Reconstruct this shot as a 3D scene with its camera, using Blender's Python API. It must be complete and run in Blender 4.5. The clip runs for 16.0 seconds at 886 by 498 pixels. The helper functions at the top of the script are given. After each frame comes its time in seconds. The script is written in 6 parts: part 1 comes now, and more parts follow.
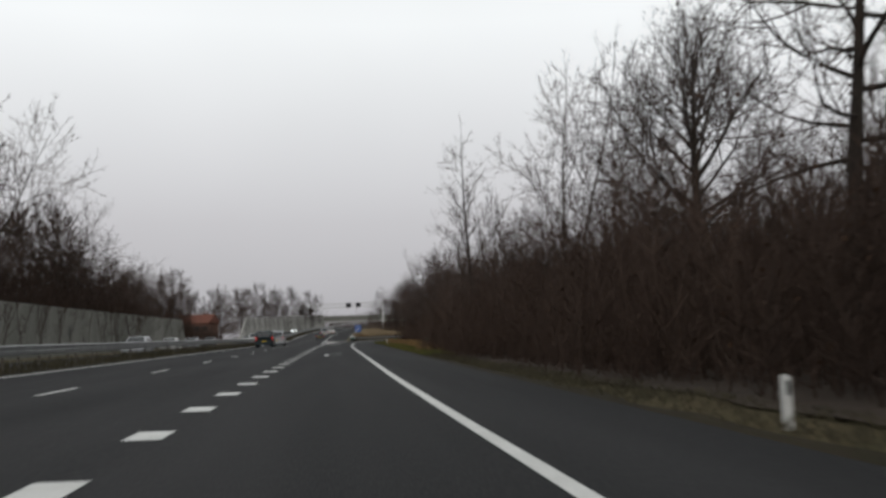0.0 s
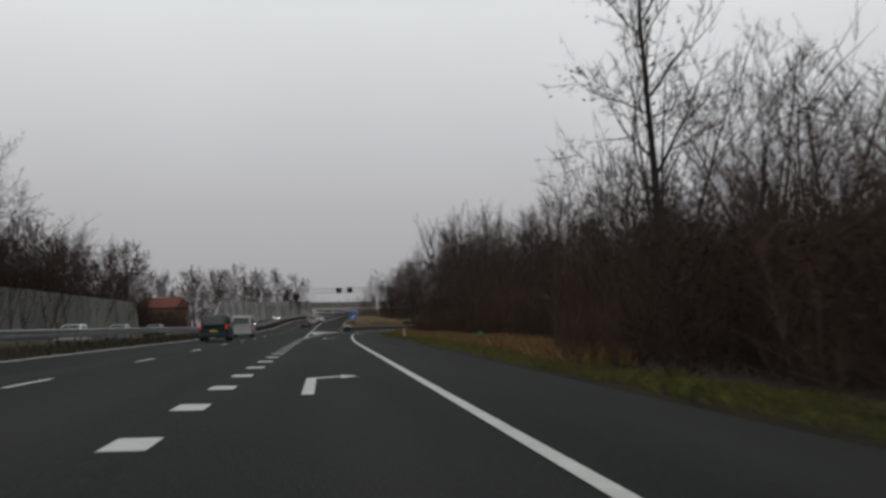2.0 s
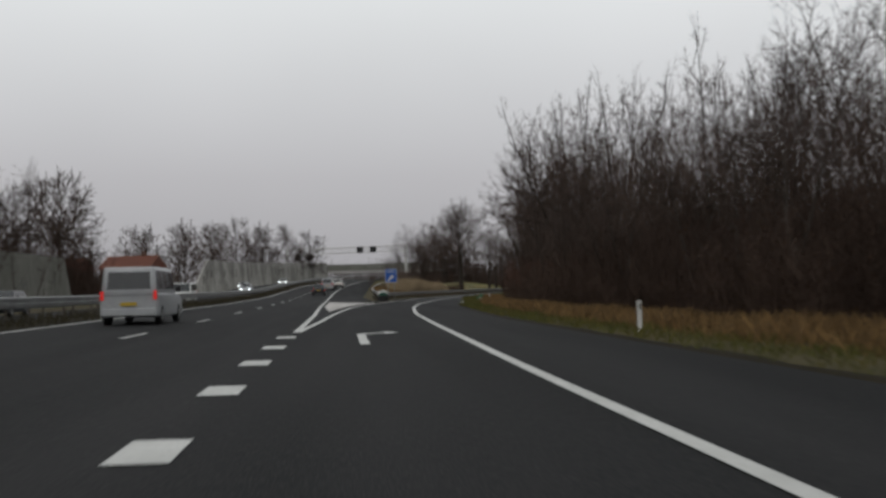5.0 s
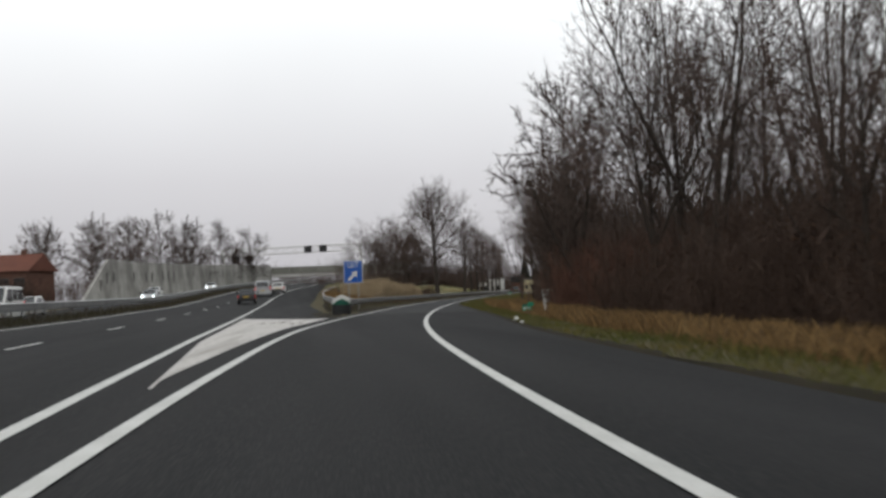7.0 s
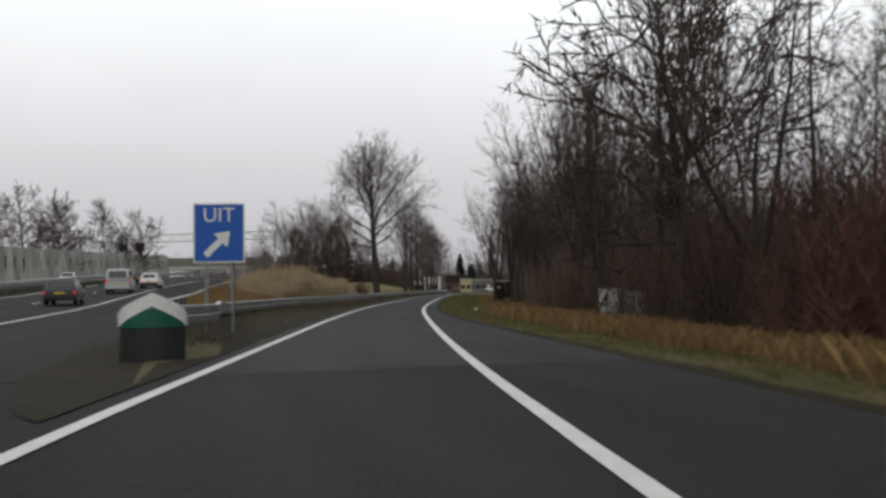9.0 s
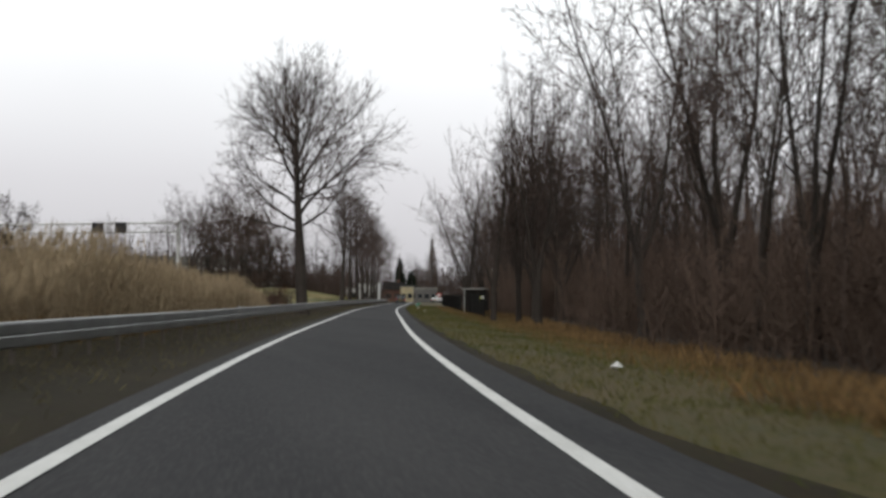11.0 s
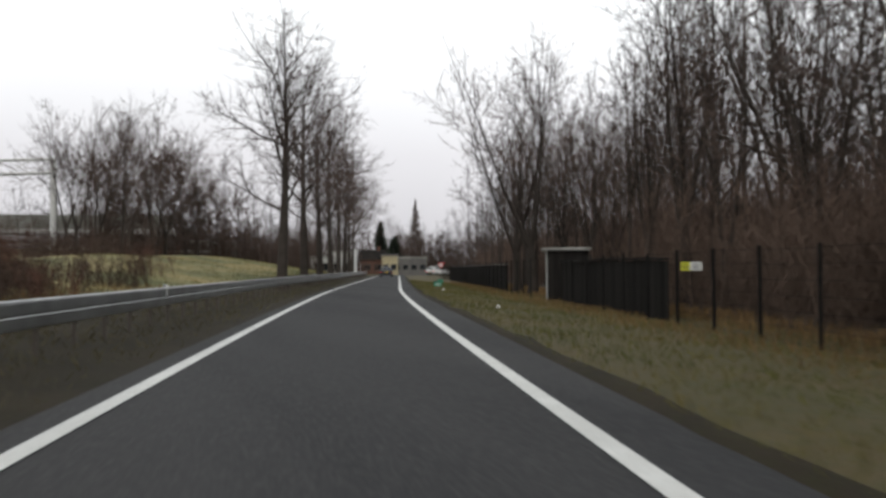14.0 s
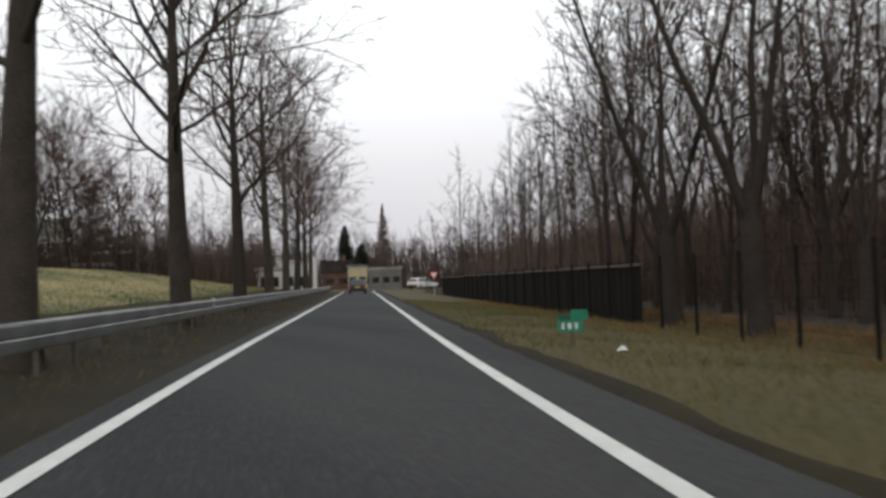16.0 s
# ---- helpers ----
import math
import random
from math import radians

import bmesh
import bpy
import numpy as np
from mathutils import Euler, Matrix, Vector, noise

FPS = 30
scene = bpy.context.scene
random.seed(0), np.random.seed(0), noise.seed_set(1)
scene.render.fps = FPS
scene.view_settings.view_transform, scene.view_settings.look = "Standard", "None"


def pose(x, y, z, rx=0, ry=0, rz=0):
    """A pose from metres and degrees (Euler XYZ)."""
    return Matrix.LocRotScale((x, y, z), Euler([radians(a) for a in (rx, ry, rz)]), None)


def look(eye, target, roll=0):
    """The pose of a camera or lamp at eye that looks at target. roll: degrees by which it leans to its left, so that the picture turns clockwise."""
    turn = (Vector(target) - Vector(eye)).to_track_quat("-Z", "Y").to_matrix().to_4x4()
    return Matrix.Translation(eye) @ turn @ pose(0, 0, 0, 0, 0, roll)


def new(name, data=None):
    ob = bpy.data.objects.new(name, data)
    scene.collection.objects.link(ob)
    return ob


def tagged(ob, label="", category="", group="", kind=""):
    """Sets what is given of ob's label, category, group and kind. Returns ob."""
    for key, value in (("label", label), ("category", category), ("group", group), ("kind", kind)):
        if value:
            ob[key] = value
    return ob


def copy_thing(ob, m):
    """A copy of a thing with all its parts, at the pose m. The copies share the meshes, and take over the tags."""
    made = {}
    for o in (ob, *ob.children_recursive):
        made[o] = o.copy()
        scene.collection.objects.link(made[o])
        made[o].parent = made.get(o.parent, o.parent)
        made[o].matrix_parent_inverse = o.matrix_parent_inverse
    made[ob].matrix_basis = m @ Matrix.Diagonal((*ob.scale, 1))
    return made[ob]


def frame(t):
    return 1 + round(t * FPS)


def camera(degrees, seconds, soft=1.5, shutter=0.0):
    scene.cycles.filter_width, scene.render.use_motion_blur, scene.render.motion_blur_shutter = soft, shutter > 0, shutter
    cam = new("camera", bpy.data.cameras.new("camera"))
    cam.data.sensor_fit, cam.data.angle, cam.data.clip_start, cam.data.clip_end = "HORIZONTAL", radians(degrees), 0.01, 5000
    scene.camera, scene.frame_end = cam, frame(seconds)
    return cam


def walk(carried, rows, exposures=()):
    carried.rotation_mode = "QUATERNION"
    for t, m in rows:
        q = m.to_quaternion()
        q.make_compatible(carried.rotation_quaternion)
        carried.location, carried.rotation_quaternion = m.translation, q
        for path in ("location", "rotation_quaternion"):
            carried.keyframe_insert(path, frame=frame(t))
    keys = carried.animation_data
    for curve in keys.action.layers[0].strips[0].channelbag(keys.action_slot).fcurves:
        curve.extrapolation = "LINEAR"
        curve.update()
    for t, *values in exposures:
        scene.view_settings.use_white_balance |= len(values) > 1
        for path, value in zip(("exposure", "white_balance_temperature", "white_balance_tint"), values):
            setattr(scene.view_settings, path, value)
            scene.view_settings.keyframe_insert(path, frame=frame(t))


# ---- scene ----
cam = camera(50.78, 16.0, soft=3.0, shutter=0.25)
PATH = [
    (0, (0.000, 0.000, 1.100), (1.146, 9.894, 1.995), -1.83),
    (0.5, (-0.076, 9.747, 1.100), (1.258, 19.608, 2.089), -1.84),
    (1, (-0.138, 19.317, 1.100), (1.131, 29.182, 2.142), -2.08),
    (1.5, (-0.262, 28.763, 1.100), (0.917, 38.646, 2.066), -1.83),
    (2, (-0.380, 38.145, 1.100), (0.884, 48.033, 1.884), -1.16),
    (2.5, (-0.567, 47.397, 1.100), (0.697, 57.288, 1.851), -1.30),
    (3, (-0.749, 56.502, 1.100), (0.369, 66.415, 1.790), -0.46),
    (3.5, (-0.826, 65.486, 1.100), (0.258, 75.413, 1.632), -0.68),
    (4, (-0.889, 74.519, 1.100), (0.154, 84.457, 1.472), -1.20),
    (6.5, (-0.201, 119.854, 1.100), (1.138, 129.752, 1.604), -2.04),
    (7, (0.307, 129.005, 1.100), (1.917, 138.864, 1.552), -2.06),
    (7.5, (0.976, 138.181, 1.100), (2.704, 148.016, 1.631), -1.95),
    (8, (1.770, 147.296, 1.100), (3.744, 157.089, 1.551), -1.45),
    (10.5, (8.412, 191.406, 1.100), (11.417, 200.931, 1.587), -0.59),
    (11, (10.299, 200.084, 1.100), (13.465, 209.556, 1.620), -0.03),
    (11.5, (12.329, 208.724, 1.100), (15.539, 218.188, 1.453), 0.54),
    (12, (14.415, 217.251, 1.100), (17.651, 226.706, 1.469), 0.46),
    (12.5, (16.493, 225.665, 1.050), (19.868, 235.071, 1.410), 0.27),
    (13, (18.614, 233.963, 1.100), (22.026, 243.354, 1.505), 0.83),
    (13.5, (20.872, 242.329, 1.100), (24.352, 251.695, 1.508), -0.17),
    (14, (23.140, 250.909, 1.100), (26.570, 260.300, 1.312), -0.49),
    (14.5, (25.290, 259.493, 1.100), (28.837, 268.838, 1.403), -0.02),
    (15, (27.644, 268.000, 1.100), (31.255, 277.317, 1.471), -0.94),
    (15.5, (29.961, 276.439, 1.100), (33.687, 285.712, 1.454), -0.89),
    (16, (32.282, 284.748, 1.100), (36.095, 293.986, 1.431), -1.96),
]
EXPOSURES = [(0.0, -0.25), (1.5, -0.45), (2.1, -0.62), (3.0, -0.7), (3.5, -0.74), (4.2, -0.74), (6.3, 0.0), (8.2, 0.0), (10.4, -0.15), (11.0, 0.12), (12.0, 0.3), (16.0, 0.27)]
walk(cam, [(t, look(eye, target, roll)) for t, eye, target, roll in PATH], exposures=EXPOSURES)


# ---- sky and light: an even, overcast winter sky ----
SUN_UP, SUN_WAY = 38.0, 200.0
world = bpy.data.worlds.new("overcast_sky")
scene.world = world
world.use_nodes = True
wn, wl = world.node_tree.nodes, world.node_tree.links
back = wn["Background"]
sky = wn.new("ShaderNodeTexSky")
sky.sky_type, sky.sun_disc = "NISHITA", False
sky.sun_elevation, sky.sun_rotation = radians(SUN_UP), radians(SUN_WAY)
sky.air_density, sky.dust_density, sky.ozone_density = 1.0, 4.0, 1.0
pale = wn.new("ShaderNodeHueSaturation")
pale.inputs["Saturation"].default_value = 0.25
wl.new(sky.outputs[0], pale.inputs["Color"])
wc = wn.new("ShaderNodeTexCoord")
wsep = wn.new("ShaderNodeSeparateXYZ")
wl.new(wc.outputs["Generated"], wsep.inputs[0])
wr = wn.new("ShaderNodeValToRGB")
wr.color_ramp.elements[0].position, wr.color_ramp.elements[0].color = 0.0, (5.3, 5.2, 5.5, 1)
wr.color_ramp.elements[1].position, wr.color_ramp.elements[1].color = 0.55, (10.0, 10.3, 10.4, 1)
e = wr.color_ramp.elements.new(0.12)
e.color = (6.8, 6.7, 6.95, 1)
e = wr.color_ramp.elements.new(0.32)
e.color = (11.0, 11.3, 11.4, 1)
wl.new(wsep.outputs["Z"], wr.inputs[0])
cloud = wn.new("ShaderNodeTexNoise")
cloud.inputs["Scale"].default_value, cloud.inputs["Detail"].default_value = 2.2, 3.0
wl.new(wc.outputs["Generated"], cloud.inputs["Vector"])
cmap = wn.new("ShaderNodeMapRange")
cmap.inputs["To Min"].default_value, cmap.inputs["To Max"].default_value = 0.9, 1.1
wl.new(cloud.outputs["Fac"], cmap.inputs["Value"])
cmul = wn.new("ShaderNodeVectorMath")
cmul.operation = "SCALE"
wl.new(wr.outputs[0], cmul.inputs[0])
wl.new(cmap.outputs[0], cmul.inputs["Scale"])
wmix = wn.new("ShaderNodeMix")
wmix.data_type = "RGBA"
wmix.inputs["Factor"].default_value = 0.85
wl.new(pale.outputs[0], wmix.inputs["A"])
wl.new(cmul.outputs[0], wmix.inputs["B"])
wl.new(wmix.outputs["Result"], back.inputs["Color"])
back.inputs["Strength"].default_value = 0.11

sun = new("sun", bpy.data.lights.new("sun", "SUN"))
sun.data.energy, sun.data.angle, sun.data.color = 0.5, radians(35), (1.0, 0.97, 0.93)
sun.matrix_world = pose(0, 0, 60, 90 - SUN_UP, 0, 180 - SUN_WAY)


# ---- materials ----
def mat(name, a, b, scale=3.0, rough=0.9, metal=0.0, fine=60.0, bump=0.0, c=None, per_object=0.0, spec=0.3, stretch=None, lo=0.35, hi=0.65, island=0.0):
    """Two colours in broad patches, a third in fine grain, with relief."""
    m = bpy.data.materials.new(name)
    m.use_nodes = True
    n, l = m.node_tree.nodes, m.node_tree.links
    p = n["Principled BSDF"]
    p.inputs["Roughness"].default_value, p.inputs["Metallic"].default_value = rough, metal
    p.inputs["Specular IOR Level"].default_value = spec
    tc = n.new("ShaderNodeTexCoord")
    where = tc.outputs["Object"]
    if stretch:
        mp = n.new("ShaderNodeMapping")
        mp.inputs["Scale"].default_value = stretch
        l.new(where, mp.inputs["Vector"])
        where = mp.outputs[0]
    t1, t2 = n.new("ShaderNodeTexNoise"), n.new("ShaderNodeTexNoise")
    t1.inputs["Scale"].default_value, t1.inputs["Detail"].default_value = scale, 5
    t2.inputs["Scale"].default_value, t2.inputs["Detail"].default_value = fine, 3
    l.new(where, t1.inputs["Vector"])
    l.new(where, t2.inputs["Vector"])
    mr = n.new("ShaderNodeMapRange")
    mr.inputs["From Min"].default_value, mr.inputs["From Max"].default_value = lo, hi
    l.new(t1.outputs["Fac"], mr.inputs["Value"])
    mx = n.new("ShaderNodeMix")
    mx.data_type = "RGBA"
    mx.inputs["A"].default_value, mx.inputs["B"].default_value = (*a, 1), (*b, 1)
    l.new(mr.outputs[0], mx.inputs["Factor"])
    out = mx.outputs["Result"]
    mr2 = n.new("ShaderNodeMapRange")
    mr2.inputs["From Min"].default_value, mr2.inputs["From Max"].default_value = 0.45, 0.75
    mr2.inputs["To Max"].default_value = 0.7
    l.new(t2.outputs["Fac"], mr2.inputs["Value"])
    m2 = n.new("ShaderNodeMix")
    m2.data_type = "RGBA"
    third = c or tuple(v * 0.6 for v in a)
    m2.inputs["B"].default_value = (*third, 1)
    l.new(out, m2.inputs["A"])
    l.new(mr2.outputs[0], m2.inputs["Factor"])
    out = m2.outputs["Result"]
    if per_object or island:
        oi = n.new("ShaderNodeNewGeometry" if island else "ShaderNodeObjectInfo")
        hs = n.new("ShaderNodeHueSaturation")
        mv = n.new("ShaderNodeMapRange")
        mv.inputs["To Min"].default_value, mv.inputs["To Max"].default_value = 1 - (per_object or island), 1 + (per_object or island)
        l.new(oi.outputs["Random Per Island" if island else "Random"], mv.inputs["Value"])
        l.new(mv.outputs[0], hs.inputs["Value"])
        l.new(out, hs.inputs["Color"])
        out = hs.outputs[0]
    l.new(out, p.inputs["Base Color"])
    if bump:
        bp = n.new("ShaderNodeBump")
        bp.inputs["Strength"].default_value, bp.inputs["Distance"].default_value = bump, 0.02
        l.new(t2.outputs["Fac"], bp.inputs["Height"])
        l.new(bp.outputs[0], p.inputs["Normal"])
    return m


def glow(name, colour, power):
    m = bpy.data.materials.new(name)
    m.use_nodes = True
    p = m.node_tree.nodes["Principled BSDF"]
    p.inputs["Base Color"].default_value = (*colour, 1)
    p.inputs["Emission Color"].default_value = (*colour, 1)
    p.inputs["Emission Strength"].default_value = power
    return m


ASPHALT = mat("asphalt", (0.0135, 0.014, 0.0148), (0.025, 0.025, 0.026), 0.6, 0.82, fine=90, bump=0.35, c=(0.05, 0.049, 0.048), stretch=(1, 0.06, 1), spec=0.05)
ASPHALT_RAMP = mat("ramp_asphalt", (0.022, 0.0225, 0.024), (0.036, 0.036, 0.037), 0.5, 0.8, fine=80, bump=0.35, c=(0.065, 0.064, 0.063), stretch=(1, 0.08, 1), spec=0.05)
PAINT = mat("road_paint", (0.55, 0.55, 0.53), (0.46, 0.46, 0.44), 1.5, 0.7, fine=35, bump=0.15, c=(0.34, 0.34, 0.33))
PAINT_GORE = mat("scuffed_gore_paint", (0.3, 0.28, 0.26), (0.47, 0.45, 0.43), 1.0, 0.75, fine=14, bump=0.15, c=(0.2, 0.185, 0.17), stretch=(2.6, 0.09, 1), lo=0.3, hi=0.5)
GROUND = mat("verge_ground", (0.048, 0.04, 0.014), (0.066, 0.046, 0.018), 0.25, 0.95, fine=6, bump=0.6, c=(0.028, 0.034, 0.01))
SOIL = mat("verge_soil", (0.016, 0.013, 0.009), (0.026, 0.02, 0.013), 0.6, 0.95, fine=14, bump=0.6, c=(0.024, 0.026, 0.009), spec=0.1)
LITTER = mat("leaf_litter", (0.024, 0.016, 0.01), (0.036, 0.023, 0.014), 0.8, 0.95, fine=18, bump=0.6, c=(0.014, 0.01, 0.008))
GRASS_TAN = mat("dry_grass", (0.13, 0.077, 0.03), (0.18, 0.112, 0.046), 0.3, 0.9, fine=5, c=(0.088, 0.054, 0.021), island=0.4)
GRASS_DULL = mat("withered_grass", (0.036, 0.031, 0.019), (0.06, 0.05, 0.03), 0.5, 0.95, fine=5, c=(0.03, 0.032, 0.013), island=0.35)
GRASS_SPARSE = mat("sparse_grass", (0.07, 0.06, 0.034), (0.1, 0.085, 0.05), 0.5, 0.95, fine=5, c=(0.05, 0.052, 0.024), island=0.35)
GRASS_PALE = mat("pale_grass", (0.06, 0.066, 0.018), (0.19, 0.15, 0.06), 0.3, 0.9, fine=0.9, c=(0.09, 0.085, 0.028), stretch=(1, 0.5, 1), lo=0.4, hi=0.62, island=0.12)
GRASS_GREEN = mat("verge_grass", (0.058, 0.068, 0.014), (0.108, 0.086, 0.022), 0.35, 0.9, fine=4, c=(0.042, 0.054, 0.011), island=0.35)
LAWN = mat("pale_lawn", (0.06, 0.066, 0.018), (0.19, 0.15, 0.06), 0.3, 0.9, fine=0.9, bump=0.5, c=(0.09, 0.085, 0.028), stretch=(1, 0.5, 1), lo=0.4, hi=0.62)
REED = mat("reed", (0.3, 0.23, 0.145), (0.22, 0.165, 0.1), 0.5, 0.9, fine=8, c=(0.36, 0.29, 0.19), island=0.35)
BARK = mat("bark", (0.042, 0.034, 0.029), (0.028, 0.023, 0.019), 2.0, 0.95, fine=22, bump=0.5, c=(0.056, 0.049, 0.042), per_object=0.25, spec=0.1)
BARK_LIGHT = mat("pale_bark", (0.056, 0.046, 0.039), (0.038, 0.031, 0.027), 2.0, 0.95, fine=22, bump=0.5, c=(0.074, 0.064, 0.054), per_object=0.25, spec=0.1)
TWIG = mat("twigs", (0.075, 0.055, 0.046), (0.05, 0.036, 0.03), 0.6, 0.95, fine=10, c=(0.09, 0.068, 0.057), per_object=0.3, spec=0.1)
# TWIG_BROWN at about 0.56 value: gloom of the dense wood put into colour
TWIG_SHADED = mat("shaded_twigs", (0.056, 0.038, 0.03), (0.038, 0.026, 0.02), 0.6, 0.95, fine=10, c=(0.068, 0.047, 0.037), per_object=0.3, spec=0.1)
TWIG_BROWN = mat("brown_twigs", (0.1, 0.07, 0.054), (0.068, 0.047, 0.036), 0.6, 0.95, fine=10, c=(0.12, 0.085, 0.066), per_object=0.3, spec=0.1)
TWIG_PALE = mat("pale_twigs", (0.11, 0.085, 0.07), (0.08, 0.062, 0.052), 0.6, 0.95, fine=10, c=(0.13, 0.1, 0.085), spec=0.1)
TWIG_RED = mat("red_brown_twigs", (0.085, 0.038, 0.026), (0.055, 0.028, 0.02), 0.6, 0.95, fine=10, c=(0.12, 0.06, 0.036), per_object=0.25)
DEAD_LEAF = mat("dead_leaves", (0.04, 0.022, 0.013), (0.026, 0.015, 0.009), 0.8, 0.9, fine=12, c=(0.055, 0.03, 0.016), per_object=0.3, spec=0.1)
STEEL = mat("galvanised_steel", (0.34, 0.35, 0.35), (0.25, 0.255, 0.255), 1.2, 0.42, 0.75, fine=25, bump=0.05, c=(0.18, 0.177, 0.17))
POST_STEEL = mat("weathered_steel", (0.11, 0.095, 0.082), (0.075, 0.066, 0.058), 1.2, 0.7, 0.4, fine=25, c=(0.09, 0.07, 0.055))
CONCRETE = mat("concrete", (0.36, 0.35, 0.325), (0.19, 0.185, 0.17), 0.22, 0.9, fine=1.6, bump=0.2, c=(0.11, 0.108, 0.098), stretch=(1, 1, 0.5), lo=0.38, hi=0.6)
CONCRETE_MOSSY = mat("mossy_concrete", (0.17, 0.168, 0.15), (0.11, 0.11, 0.095), 0.2, 0.9, fine=2.5, bump=0.2, c=(0.08, 0.082, 0.068), stretch=(1, 1, 0.35))
CONCRETE_DARK = mat("dark_concrete", (0.13, 0.125, 0.115), (0.095, 0.09, 0.085), 0.3, 0.9, fine=3, bump=0.2, c=(0.07, 0.068, 0.062))
WHITE = mat("white_plastic", (0.62, 0.62, 0.6), (0.52, 0.52, 0.5), 2, 0.5, fine=20, c=(0.42, 0.41, 0.38))
BLACK = mat("black_plastic", (0.012, 0.012, 0.013), (0.018, 0.018, 0.018), 3, 0.5, fine=20, c=(0.025, 0.025, 0.025))
BLACK_MATT = mat("matt_black_paint", (0.01, 0.01, 0.01), (0.016, 0.015, 0.014), 3, 0.95, fine=20, c=(0.02, 0.018, 0.016), spec=0.03)
BLUE = mat("sign_blue", (0.008, 0.07, 0.3), (0.01, 0.08, 0.33), 2, 0.45, fine=10, c=(0.008, 0.06, 0.26))
CAP_GREEN = mat("cap_green", (0.006, 0.07, 0.045), (0.008, 0.085, 0.055), 3, 0.5, fine=12, c=(0.006, 0.05, 0.035))
GREEN = mat("sign_green", (0.01, 0.15, 0.085), (0.012, 0.17, 0.095), 3, 0.5, fine=12, c=(0.008, 0.11, 0.065))
YELLOW = mat("sign_yellow", (0.5, 0.5, 0.03), (0.55, 0.55, 0.04), 3, 0.5, fine=12, c=(0.42, 0.42, 0.03))
RED = mat("sign_red", (0.45, 0.03, 0.025), (0.4, 0.025, 0.02), 3, 0.5, fine=12, c=(0.33, 0.02, 0.02))
GREY_BOX = mat("grey_cabinet_paint", (0.36, 0.37, 0.35), (0.3, 0.31, 0.29), 1.2, 0.6, fine=12, c=(0.22, 0.22, 0.2))
DARK_WOOD = mat("dark_boards", (0.013, 0.012, 0.011), (0.02, 0.018, 0.016), 1.5, 0.85, fine=14, c=(0.016, 0.014, 0.013), stretch=(3, 3, 0.4), per_object=0.35, spec=0.04)
BRICK = mat("brick", (0.11, 0.052, 0.036), (0.085, 0.042, 0.03), 0.6, 0.9, fine=5, c=(0.13, 0.075, 0.055))
ROOF_RED = mat("red_roof_tiles", (0.13, 0.045, 0.028), (0.095, 0.034, 0.022), 0.5, 0.85, fine=4, c=(0.075, 0.03, 0.02))
RENDER_WHITE = mat("white_render", (0.42, 0.41, 0.39), (0.35, 0.345, 0.33), 0.3, 0.9, fine=3, c=(0.28, 0.275, 0.26))
RENDER_CREAM = mat("cream_render", (0.36, 0.31, 0.19), (0.3, 0.26, 0.16), 0.3, 0.9, fine=3, c=(0.24, 0.21, 0.14))
GLASS_DARK = mat("dark_glass", (0.012, 0.014, 0.016), (0.018, 0.02, 0.022), 1, 0.08, fine=3, c=(0.014, 0.016, 0.018), spec=0.6)
TYRE = mat("tyre_rubber", (0.012, 0.012, 0.012), (0.018, 0.018, 0.018), 4, 0.8, fine=30, c=(0.02, 0.02, 0.02))
CONIFER = mat("conifer_needles", (0.026, 0.034, 0.024), (0.034, 0.04, 0.03), 0.6, 0.95, fine=6, c=(0.02, 0.026, 0.018), spec=0.05)
TAIL = glow("tail_light", (0.6, 0.02, 0.016), 0.45)
HEAD = glow("head_light", (0.85, 0.95, 1.0), 7.0)


